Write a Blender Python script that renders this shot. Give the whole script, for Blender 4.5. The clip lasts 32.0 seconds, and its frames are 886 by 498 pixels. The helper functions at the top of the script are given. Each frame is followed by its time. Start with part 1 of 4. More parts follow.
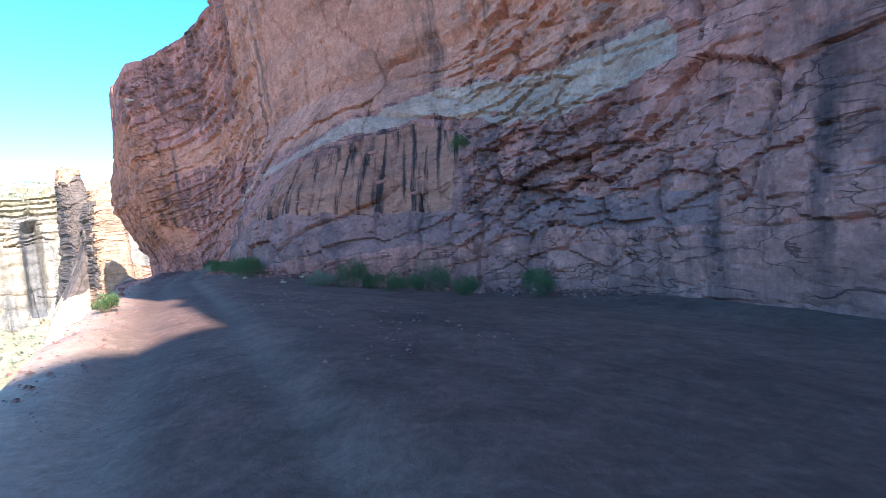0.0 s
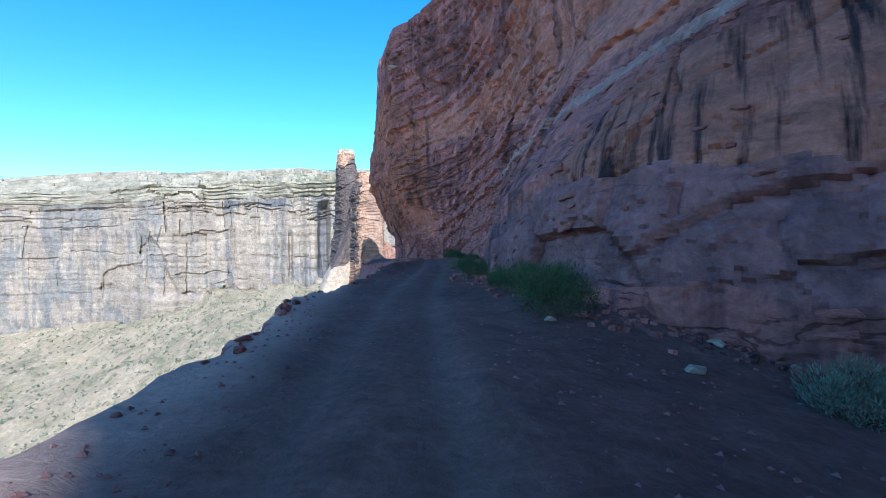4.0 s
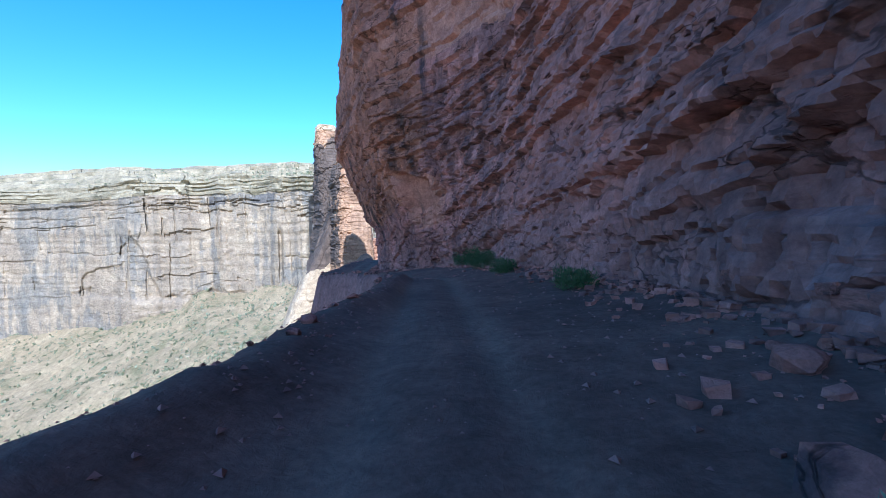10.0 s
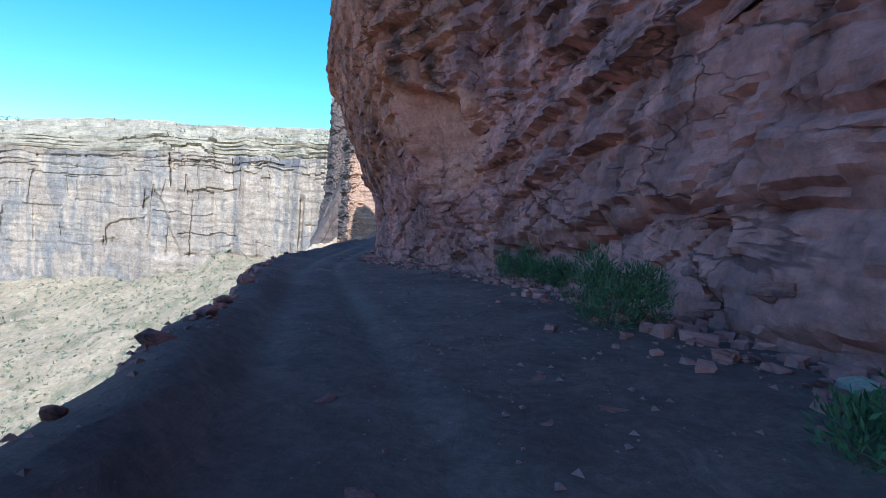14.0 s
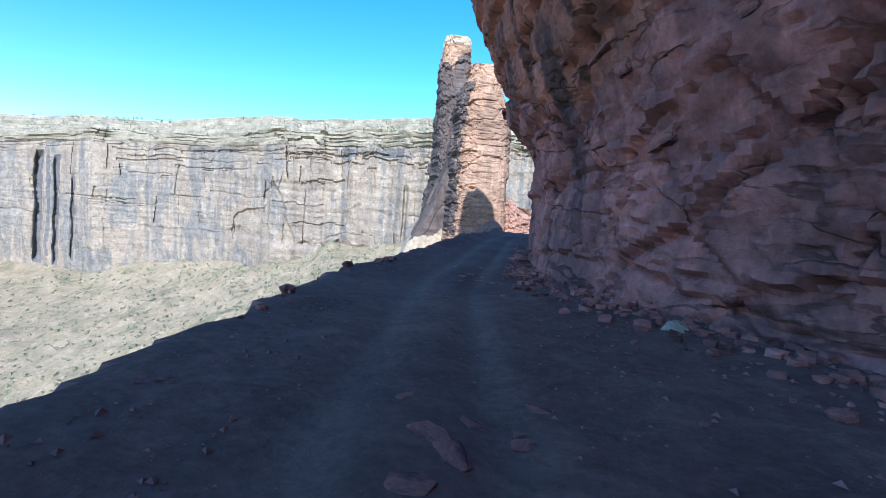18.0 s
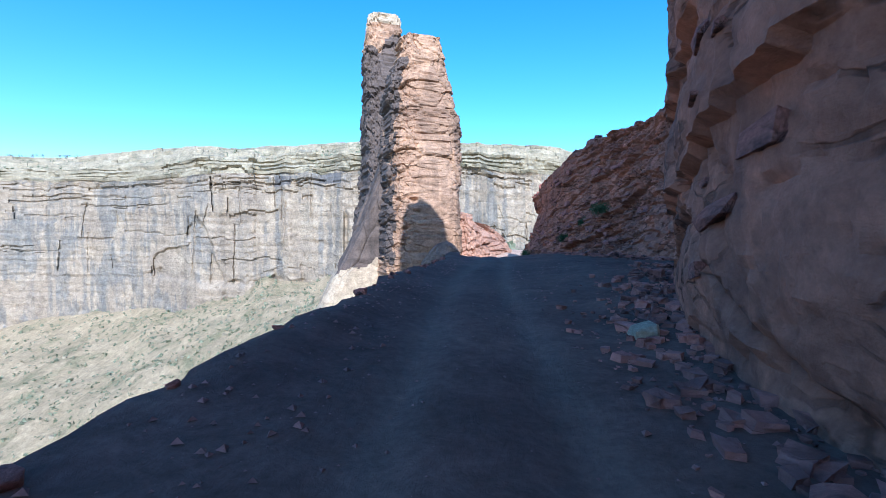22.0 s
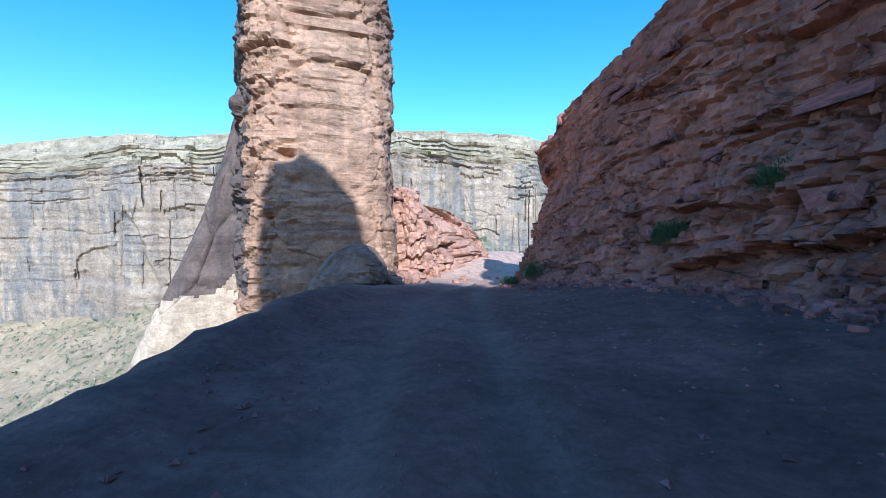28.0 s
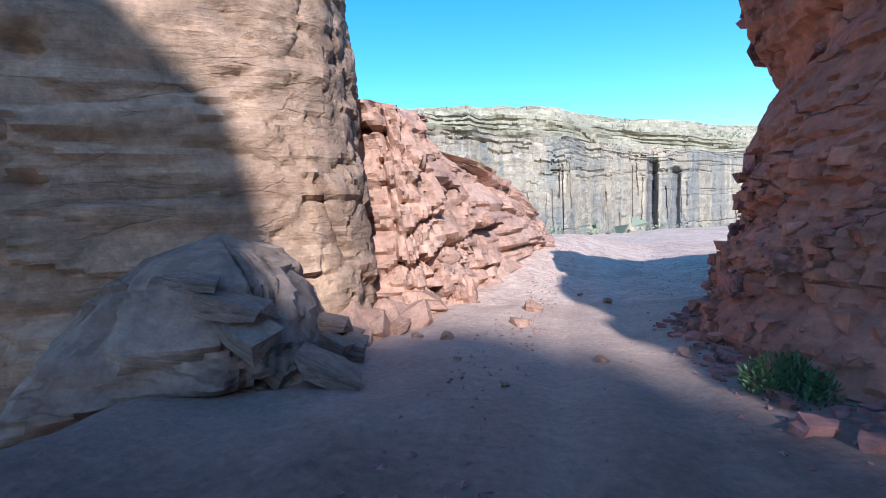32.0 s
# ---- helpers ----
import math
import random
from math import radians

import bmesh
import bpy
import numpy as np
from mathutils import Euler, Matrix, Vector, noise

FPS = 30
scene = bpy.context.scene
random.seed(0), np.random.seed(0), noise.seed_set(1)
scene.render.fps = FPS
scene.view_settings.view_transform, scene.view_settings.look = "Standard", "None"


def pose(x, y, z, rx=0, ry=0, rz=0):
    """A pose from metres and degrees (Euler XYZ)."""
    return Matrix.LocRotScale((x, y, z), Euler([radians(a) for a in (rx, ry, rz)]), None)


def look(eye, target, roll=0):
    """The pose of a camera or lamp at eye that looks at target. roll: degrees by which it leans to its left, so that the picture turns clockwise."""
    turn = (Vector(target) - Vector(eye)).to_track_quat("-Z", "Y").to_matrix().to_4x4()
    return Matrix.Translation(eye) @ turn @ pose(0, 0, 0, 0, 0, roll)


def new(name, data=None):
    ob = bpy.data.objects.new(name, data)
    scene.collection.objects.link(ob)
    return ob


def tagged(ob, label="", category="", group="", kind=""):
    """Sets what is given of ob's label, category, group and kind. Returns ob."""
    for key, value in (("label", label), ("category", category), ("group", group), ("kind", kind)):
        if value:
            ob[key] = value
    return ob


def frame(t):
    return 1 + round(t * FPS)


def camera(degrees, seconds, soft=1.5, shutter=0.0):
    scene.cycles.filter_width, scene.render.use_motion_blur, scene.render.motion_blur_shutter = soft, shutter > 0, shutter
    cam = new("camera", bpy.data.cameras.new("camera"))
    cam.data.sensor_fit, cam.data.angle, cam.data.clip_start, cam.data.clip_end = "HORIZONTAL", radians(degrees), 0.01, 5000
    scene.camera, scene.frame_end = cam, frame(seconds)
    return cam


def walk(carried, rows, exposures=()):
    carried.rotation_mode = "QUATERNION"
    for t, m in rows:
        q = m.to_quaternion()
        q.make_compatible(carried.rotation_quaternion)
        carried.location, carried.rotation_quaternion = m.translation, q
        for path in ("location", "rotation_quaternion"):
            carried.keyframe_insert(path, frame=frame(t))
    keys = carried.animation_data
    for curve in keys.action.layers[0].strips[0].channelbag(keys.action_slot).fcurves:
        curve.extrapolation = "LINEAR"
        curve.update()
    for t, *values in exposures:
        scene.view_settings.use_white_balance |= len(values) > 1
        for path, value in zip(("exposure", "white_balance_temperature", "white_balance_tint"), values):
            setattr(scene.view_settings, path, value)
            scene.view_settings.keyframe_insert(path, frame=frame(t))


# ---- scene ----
# A dirt road cut into a red sandstone cliff above a canyon, seen from a vehicle's windscreen.
# y runs along the road, x to the cliff side, z up; the road surface starts near z = 0.
cam = camera(90, 32.0, soft=0.7)
# seconds, x, y, z, heading to the left, tilt up, lean
ROWS = [
    (0.0, -1.63, -35.42, 1.54, -33.68, -2.53, -6.69),
    (0.5, -1.38, -32.38, 1.63, -29.39, -3.25, -5.96),
    (1.0, -1.24, -29.46, 1.70, -26.02, -2.33, -4.55),
    (1.5, -1.25, -26.83, 1.75, -21.48, -2.60, -4.62),
    (2.0, -1.16, -24.33, 1.76, -17.65, -2.62, -3.28),
    (2.5, -0.88, -21.85, 1.76, -14.96, -1.92, -2.60),
    (3.0, -0.55, -19.32, 1.76, -11.76, -2.34, -1.91),
    (3.5, -0.29, -16.95, 1.78, -8.86, -1.52, -1.73),
    (4.0, -0.12, -14.63, 1.82, -5.51, -0.81, -1.03),
    (4.5, -0.01, -12.39, 1.85, -2.57, -0.38, -0.30),
    (6.5, -0.10, -2.55, 1.70, 0.37, -1.01, 1.30),
    (7.0, -0.00, -0.00, 1.65, 0.00, -1.64, 0.43),
    (7.5, 0.14, 2.55, 1.61, -0.89, -1.36, -0.16),
    (8.0, 0.37, 5.07, 1.57, -1.99, -1.67, -0.25),
    (8.5, 0.82, 7.67, 1.55, -3.38, -1.59, -0.46),
    (9.0, 1.27, 10.37, 1.58, -4.65, -0.93, 0.69),
    (9.5, 1.73, 12.98, 1.60, -5.77, -1.06, -1.00),
    (10.0, 2.08, 15.48, 1.61, -5.35, -1.25, -1.75),
    (10.5, 2.35, 17.84, 1.63, -4.94, -1.29, 0.89),
    (11.0, 2.68, 20.07, 1.64, -5.64, -1.63, 1.67),
    (11.5, 2.97, 22.27, 1.63, -5.84, -1.87, 1.58),
    (12.0, 3.22, 24.42, 1.62, -5.54, -3.13, 1.29),
    (12.5, 3.40, 26.60, 1.60, -4.74, -2.81, 1.74),
    (13.0, 3.51, 28.83, 1.55, -4.48, -2.87, 3.05),
    (13.5, 3.55, 31.15, 1.46, -3.56, -3.40, 3.06),
    (14.0, 3.46, 33.53, 1.37, -2.27, -3.53, 3.68),
    (14.5, 3.18, 35.93, 1.31, -0.97, -2.01, 3.32),
    (16.5, 0.23, 45.62, 1.02, 6.72, -4.97, 1.24),
    (17.0, -0.20, 48.21, 0.86, 7.92, -3.34, 1.47),
    (17.5, -0.69, 50.80, 0.64, 9.62, -6.29, 3.21),
    (18.0, -1.22, 53.37, 0.37, 10.52, -5.44, 3.95),
    (18.5, -1.86, 55.95, 0.11, 11.94, -3.32, 1.80),
    (19.0, -2.55, 58.53, -0.11, 12.79, -4.32, 3.06),
    (19.5, -3.10, 61.14, -0.29, 12.71, -3.87, 1.42),
    (20.0, -3.47, 63.80, -0.41, 12.59, -3.97, 1.12),
    (20.5, -3.67, 66.51, -0.49, 11.16, -3.23, 0.02),
    (21.0, -3.79, 69.19, -0.50, 9.44, -3.47, -0.59),
    (21.5, -3.72, 71.71, -0.42, 6.85, -1.55, 1.05),
    (22.0, -3.48, 74.12, -0.33, 3.98, -2.09, 0.26),
    (22.5, -3.41, 76.67, -0.31, 2.60, -4.12, 1.71),
    (23.0, -3.38, 79.25, -0.29, -0.10, -2.79, 0.61),
    (23.5, -3.36, 81.76, -0.26, -1.37, -2.86, 2.47),
    (24.0, -3.39, 84.20, -0.24, -3.68, -2.08, 0.59),
    (24.5, -3.40, 86.53, -0.21, -4.82, -2.65, 1.89),
    (25.0, -3.44, 88.81, -0.19, -5.79, -2.33, -1.29),
    (25.5, -3.33, 91.11, -0.27, -5.09, -3.43, 1.49),
    (27.5, -2.15, 100.88, -0.46, -1.18, -3.45, -0.14),
    (28.0, -2.03, 103.43, -0.51, -0.16, -2.80, -0.42),
    (28.5, -1.98, 105.99, -0.58, 0.89, -3.89, -0.11),
    (29.0, -1.94, 108.52, -0.66, 1.52, -4.17, -1.57),
    (29.5, -1.93, 110.96, -0.75, 2.58, -4.53, -3.04),
    (30.0, -1.98, 113.30, -0.84, 3.46, -4.22, -2.48),
    (30.5, -2.04, 115.47, -0.93, 3.92, -4.62, -3.19),
    (31.0, -2.09, 117.48, -1.01, 4.04, -5.14, -3.02),
    (31.5, -2.20, 119.48, -1.07, 4.07, -5.70, -2.94),
    (32.0, -2.33, 121.54, -1.11, 3.58, -5.01, -2.65),
]


def heading_pose(x, y, z, left, up, lean):
    """A level-based camera pose: heading left from +y, then tilt, then lean."""
    turn = Euler((0, 0, radians(left))).to_matrix() @ Euler((radians(90 + up), 0, 0)).to_matrix()
    return Matrix.Translation((x, y, z)) @ turn.to_4x4() @ pose(0, 0, 0, 0, 0, lean)


walk(cam, [(t, heading_pose(*r)) for t, *r in ROWS],
     [(0, 2.62, 5650, 12), (1, 2.25, 5350, 11), (2, 1.9, 4950, 10), (4, 1.55, 4900, 10), (14, 1.55, 4900, 10), (26, 1.5, 4900, 10), (30, 1.5, 4950, 10), (32, 1.6, 5050, 9)])

# ---- light ----
SUN_SIDE, SUN_UP = 8.5, 30.0          # degrees from -y towards +x, and above the horizon
world = bpy.data.worlds.new("sky")
scene.world = world
world.use_nodes = True
wn = world.node_tree.nodes
sky = wn.new("ShaderNodeTexSky")
sky.sky_type, sky.sun_disc = "NISHITA", False
sky.sun_elevation, sky.sun_rotation = radians(SUN_UP), radians(180 - SUN_SIDE)
sky.air_density, sky.dust_density, sky.ozone_density = 1.0, 0.4, 1.5
tone = wn.new("ShaderNodeHueSaturation")
tone.inputs["Hue"].default_value, tone.inputs["Saturation"].default_value = 0.494, 1.36
world.node_tree.links.new(sky.outputs[0], tone.inputs["Color"])
world.node_tree.links.new(tone.outputs[0], wn["Background"].inputs[0])
wn["Background"].inputs[1].default_value = 0.088
sun_data = bpy.data.lights.new("sun", "SUN")
sun_data.energy, sun_data.angle, sun_data.color = 2.65, radians(0.5), (1.0, 0.89, 0.74)
sun = new("sun", sun_data)
to_sun = Vector((math.sin(radians(SUN_SIDE)) * math.cos(radians(SUN_UP)),
                 -math.cos(radians(SUN_SIDE)) * math.cos(radians(SUN_UP)), math.sin(radians(SUN_UP))))
sun.matrix_world = look(to_sun * 100, (0, 0, 0))


# ---- numbers ----
def hash2(i, j, seed):
    """Repeatable values in 0..1 for integer grid places."""
    n = (i.astype(np.int64) * 374761393 + j.astype(np.int64) * 668265263 + seed * 974634777) & 0xFFFFFFFF
    n = ((n ^ (n >> 13)) * 1274126177) & 0xFFFFFFFF
    n = ((n ^ (n >> 16)) * 2246822519) & 0xFFFFFFFF
    return ((n ^ (n >> 15)) & 0xFFFFFF) / float(0xFFFFFF)


def smooth_noise(x, y, seed):
    """Value noise in -1..1."""
    i, j = np.floor(x), np.floor(y)
    a, b = x - i, y - j
    a, b = a * a * (3 - 2 * a), b * b * (3 - 2 * b)
    v = (hash2(i, j, seed) * (1 - a) + hash2(i + 1, j, seed) * a) * (1 - b) + (
        hash2(i, j + 1, seed) * (1 - a) + hash2(i + 1, j + 1, seed) * a) * b
    return v * 2 - 1


def rough(x, y, seed, octaves=4):
    out, amp = 0, 0.5
    for k in range(octaves):
        out = out + amp * smooth_noise(x * 2 ** k, y * 2 ** k, seed + k)
        amp *= 0.5
    return out


def slabs(x, y, seed, tilt=0.8, lip=0.0):
    """Broken plates: each cell of an uneven net has its own height and tilt. Gives height and the distance to the joints."""
    i0, j0 = np.floor(x), np.floor(y)
    best, second, height = np.full(x.shape, 9e9), np.full(x.shape, 9e9), np.zeros(x.shape)
    for di in (-1, 0, 1):
        for dj in (-1, 0, 1):
            i, j = i0 + di, j0 + dj
            cx, cy = i + hash2(i, j, seed), j + hash2(i, j, seed + 7)
            d = (x - cx) ** 2 + (y - cy) ** 2
            h = (hash2(i, j, seed + 11) * 2 - 1) + tilt * (
                (hash2(i, j, seed + 13) - 0.5) * (x - cx) + (hash2(i, j, seed + 17) - 0.5) * (y - cy)) * 2 - lip * (y - cy)
            near = d < best
            second = np.where(near, best, np.minimum(second, d))
            height = np.where(near, h, height)
            best = np.where(near, d, best)
    return height, np.sqrt(second) - np.sqrt(best)


def grid_mesh(name, pts, closed=False, sharp=30):
    """A mesh from a grid of places, rows x columns x 3."""
    r, c = pts.shape[:2]
    idx = np.arange(r * c).reshape(r, c)
    if closed:
        idx = np.concatenate([idx, idx[:, :1]], 1)
    quads = np.stack([idx[:-1, :-1], idx[:-1, 1:], idx[1:, 1:], idx[1:, :-1]], -1).reshape(-1, 4)
    me = bpy.data.meshes.new(name)
    me.vertices.add(r * c)
    me.vertices.foreach_set("co", pts.reshape(-1).astype(np.float32))
    me.loops.add(quads.size)
    me.loops.foreach_set("vertex_index", quads.reshape(-1).astype(np.int32))
    me.polygons.add(len(quads))
    me.polygons.foreach_set("loop_start", np.arange(0, quads.size, 4, dtype=np.int32))
    me.update(calc_edges=True)
    me.shade_smooth()
    me.set_sharp_from_angle(angle=radians(sharp))
    return me


def put(ob_name, me, material, parent=None):
    ob = new(ob_name, me)
    me.materials.clear()
    me.materials.append(material)
    if parent is not None:
        ob.parent = parent
    return ob


# ---- materials ----
def rock_material(name, light, mid, dark, varnish, streak=0.5, layer=1.0, bump=0.6, scale=1.0, joints=0.35, beds_amt=1.0, tall=1.0, lit_soil=None, lump=0.5, spread=0.42, sheets=0.0, along=None):
    """Weathered sandstone: colour patches, thin bedding, dark desert-varnish streaks that run down, fine grain."""
    m = bpy.data.materials.new(name)
    m.use_nodes = True
    nt = m.node_tree
    n, link = nt.nodes, nt.links.new
    bsdf = n["Principled BSDF"]
    bsdf.inputs["Roughness"].default_value = 0.9
    bsdf.inputs["Specular IOR Level"].default_value = 0.2
    co = n.new("ShaderNodeTexCoord")

    def mapped(sx, sy, sz):
        mp = n.new("ShaderNodeMapping")
        mp.inputs["Scale"].default_value = (sx * scale, sy * scale, sz * scale)
        link(co.outputs["Object"], mp.inputs[0])
        return mp

    def noise_at(mp, size, detail=6, rough_=0.6, distort=0.0):
        t = n.new("ShaderNodeTexNoise")
        t.inputs["Scale"].default_value, t.inputs["Detail"].default_value = size, detail
        t.inputs["Roughness"].default_value, t.inputs["Distortion"].default_value = rough_, distort
        link(mp.outputs[0], t.inputs["Vector"])
        return t.outputs["Fac"]

    def ramp(fac, stops):
        r = n.new("ShaderNodeValToRGB")
        e = r.color_ramp.elements
        while len(e) < len(stops):
            e.new(0.5)
        for k, (p, c) in enumerate(stops):
            e[k].position, e[k].color = p, (*c, 1)
        link(fac, r.inputs[0])
        return r.outputs[0]

    def mix(fac, a, b, mode="MIX"):
        x = n.new("ShaderNodeMix")
        x.data_type, x.blend_type = "RGBA", mode
        for s, v in ((x.inputs["Factor"], fac), (x.inputs[6], a), (x.inputs[7], b)):
            if isinstance(v, (int, float)):
                s.default_value = v
            elif isinstance(v, tuple):
                s.default_value = (*v, 1)
            else:
                link(v, s)
        return x.outputs[2]

    def grey(*stops):
        return [(p, (v, v, v)) for p, v in stops]

    patches = ramp(noise_at(mapped(1, 1, tall), 0.16, 8, 0.65, 0.6), [(0.3, dark), (0.5, mid), (0.7, light)])
    beds = noise_at(mapped(0.05, 0.05, 1.6 * layer), 1.0, 6, 0.7, 0.3)
    col = mix(ramp(beds, grey((0.35, 0.0), (0.7, 0.55 * beds_amt))), patches, light)
    col = mix(ramp(beds, grey((0.25, 0.5 * beds_amt), (0.42, 0.0))), col, dark)
    lie = mapped(0.9, 0.9, 0.045)
    if along:                             # on a leaning face the runs keep to their place along the wall
        dot = n.new("ShaderNodeVectorMath")
        dot.operation = "DOT_PRODUCT"
        dot.inputs[1].default_value = along
        link(co.outputs["Object"], dot.inputs[0])
        sep_ = n.new("ShaderNodeSeparateXYZ")
        link(co.outputs["Object"], sep_.inputs[0])
        drop_ = n.new("ShaderNodeMath")
        drop_.operation = "MULTIPLY"
        drop_.inputs[1].default_value = 0.1
        link(sep_.outputs[2], drop_.inputs[0])
        lie = n.new("ShaderNodeCombineXYZ")
        link(dot.outputs["Value"], lie.inputs[0])
        link(drop_.outputs[0], lie.inputs[2])
    runs = noise_at(lie, 1.6 if along else 0.7, 5, 0.6, 0.15)
    where = noise_at(mapped(1, 1, 0.6), 0.09, 3, 0.5)
    mask = mix(1.0, ramp(runs, grey((0.5, 0.0), (0.62, 1.0))), ramp(where, grey((spread, 0.0), (spread + 0.18, 1.0))), "MULTIPLY")
    col = mix(mix(1.0, mask, (streak, streak, streak), "MULTIPLY"), col, varnish)
    if sheets:                            # broad hanging sheets of varnish with ragged upright edges
        a_ = noise_at(mapped(0.16, 0.16, 0.1), 1.0, 6, 0.55, 0.3)
        b_ = noise_at(mapped(1.1, 1.1, 0.06), 1.0, 4, 0.6)
        both = mix(0.3, a_, b_)
        wash = ramp(noise_at(mapped(0.7, 0.7, 0.5), 1.0, 5, 0.65), grey((0.3, 0.35), (0.65, 1.0)))
        cover = mix(1.0, ramp(both, grey((0.485, 0.0), (0.53, sheets))), wash, "MULTIPLY")
        col = mix(cover, col, varnish)
    grain = noise_at(mapped(1, 1, 1), 5.0, 8, 0.75)
    blotch = noise_at(mapped(1, 1, 1.3), 0.9, 7, 0.7, 0.8)
    col = mix(0.6, col, ramp(blotch, grey((0.3, 0.22), (0.7, 0.74))), "OVERLAY")
    col = mix(0.65, col, ramp(grain, grey((0.25, 0.25), (0.75, 0.78))), "OVERLAY")
    if lit_soil:                              # sunlight put into the dirt's colour: past the bend, first stretch's outer edge
        sep = n.new("ShaderNodeSeparateXYZ")
        link(co.outputs["Object"], sep.inputs[0])

        def span(value, a, b):
            r_ = n.new("ShaderNodeMapRange")
            r_.interpolation_type = "SMOOTHSTEP"
            r_.inputs["From Min"].default_value, r_.inputs["From Max"].default_value = a, b
            link(value, r_.inputs["Value"])
            return r_.outputs[0]

        def calc(op, a, b):
            m_ = n.new("ShaderNodeMath")
            m_.operation, m_.use_clamp = op, True
            for s_, v_ in zip(m_.inputs, (a, b)):
                if isinstance(v_, (int, float)):
                    s_.default_value = v_
                else:
                    link(v_, s_)
            return m_.outputs[0]

        worn = n.new("ShaderNodeAttribute")
        worn.attribute_name = "wear"
        col = mix(calc("MULTIPLY", worn.outputs["Fac"], 0.35), col, ramp(grain, [(0.3, tuple(c * 0.34 for c in lit_soil)), (0.7, tuple(c * 0.6 for c in lit_soil))]))
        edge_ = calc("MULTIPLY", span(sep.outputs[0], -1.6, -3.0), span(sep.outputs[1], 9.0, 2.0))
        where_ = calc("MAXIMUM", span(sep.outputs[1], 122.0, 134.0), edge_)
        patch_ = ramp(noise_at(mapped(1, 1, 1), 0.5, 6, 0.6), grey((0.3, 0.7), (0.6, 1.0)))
        pale = ramp(grain, [(0.3, tuple(c * 0.62 for c in lit_soil)), (0.7, lit_soil)])
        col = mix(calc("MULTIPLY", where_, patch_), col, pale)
    coarse = noise_at(mapped(1, 1, 1.8), 1.3, 10, 0.7, 0.4)
    crack_co = mapped(0.3, 0.3, 0.9)
    crack_co.inputs["Rotation"].default_value = (0.25, -0.2, 0.0)
    line = noise_at(crack_co, 0.7, 5, 0.5, 0.4)
    edge = ramp(line, grey((0.486, 1.0), (0.4945, 0.0), (0.5055, 0.0), (0.514, 1.0)))
    gate = ramp(noise_at(mapped(1, 1, 1.2), 0.3, 3, 0.6), grey((0.42, 1.0), (0.55, 0.0)))
    edge = mix(1.0, edge, gate, "LIGHTEN")
    if joints >= 0.2:                     # fractures between blocks, open in some places only
        bent = n.new("ShaderNodeMix")
        bent.data_type, bent.blend_type = "RGBA", "ADD"
        bent.inputs["Factor"].default_value = 0.9
        net_co = mapped(0.34, 0.34, 0.85)
        net_co.inputs["Rotation"].default_value = (0.12, -0.1, 0.3)
        wob = n.new("ShaderNodeTexNoise")
        wob.inputs["Scale"].default_value, wob.inputs["Detail"].default_value = 1.3, 4
        link(net_co.outputs[0], wob.inputs["Vector"])
        link(net_co.outputs[0], bent.inputs[6])
        link(wob.outputs["Color"], bent.inputs[7])
        net = n.new("ShaderNodeTexVoronoi")
        net.feature = "DISTANCE_TO_EDGE"
        net.inputs["Scale"].default_value = 1.5
        link(bent.outputs[2], net.inputs["Vector"])
        split = ramp(net.outputs["Distance"], grey((0.006, 0.0), (0.028, 1.0)))
        shut = ramp(noise_at(mapped(1, 1, 1), 0.55, 4, 0.6), grey((0.51, 1.0), (0.6, 0.0)))
        edge = mix(1.0, edge, mix(1.0, split, shut, "LIGHTEN"), "MULTIPLY")
    col = mix(min(1.0, joints * 1.6), col, mix(1.0, col, ramp(edge, grey((0.0, 0.3), (1.0, 1.0))), "MULTIPLY"))
    link(col, bsdf.inputs["Base Color"])
    high = mix(joints, mix(0.35, coarse, beds), edge, "MULTIPLY")
    b1 = n.new("ShaderNodeBump")
    b1.inputs["Strength"].default_value, b1.inputs["Distance"].default_value = bump, lump / scale
    link(high, b1.inputs["Height"])
    b2 = n.new("ShaderNodeBump")
    b2.inputs["Strength"].default_value, b2.inputs["Distance"].default_value = bump * 0.6, 0.07 / scale
    link(grain, b2.inputs["Height"])
    link(b1.outputs[0], b2.inputs["Normal"])
    link(b2.outputs[0], bsdf.inputs["Normal"])
    return m


RED_ROCK = rock_material("red_sandstone", (0.61, 0.272, 0.218), (0.47, 0.2, 0.155), (0.26, 0.118, 0.1), (0.072, 0.05, 0.052), 0.85, bump=0.9, beds_amt=0.6, joints=0.5, lump=0.14, sheets=0.6)
WARM_ROCK = rock_material("warm_red_sandstone", (0.60, 0.26, 0.165), (0.46, 0.188, 0.118), (0.24, 0.106, 0.078), (0.07, 0.048, 0.045), 0.8, bump=0.9, beds_amt=0.7, joints=0.5, lump=0.14, sheets=0.35)
PALE_ROCK = rock_material("pale_ledge_rock", (0.56, 0.455, 0.33), (0.46, 0.365, 0.26), (0.31, 0.235, 0.165), (0.2, 0.15, 0.13), 0.2, joints=0.1, lump=0.2)
PALE_BAND = rock_material("pale_sloping_band", (0.50, 0.34, 0.265), (0.43, 0.285, 0.22), (0.31, 0.19, 0.145), (0.25, 0.17, 0.14), 0.1, joints=0.1, lump=0.12)
STREAKED = rock_material("streaked_rock", (0.47, 0.215, 0.14), (0.36, 0.155, 0.1), (0.22, 0.105, 0.077), (0.035, 0.026, 0.026), 0.95, joints=0.12, lump=0.12, spread=0.2, along=(-0.75, 0.66, 0.0))
DARK_ROCK = rock_material("purple_grey_rock", (0.35, 0.18, 0.158), (0.265, 0.138, 0.122), (0.17, 0.092, 0.083), (0.07, 0.058, 0.06), 0.5, lump=0.2, joints=0.2)
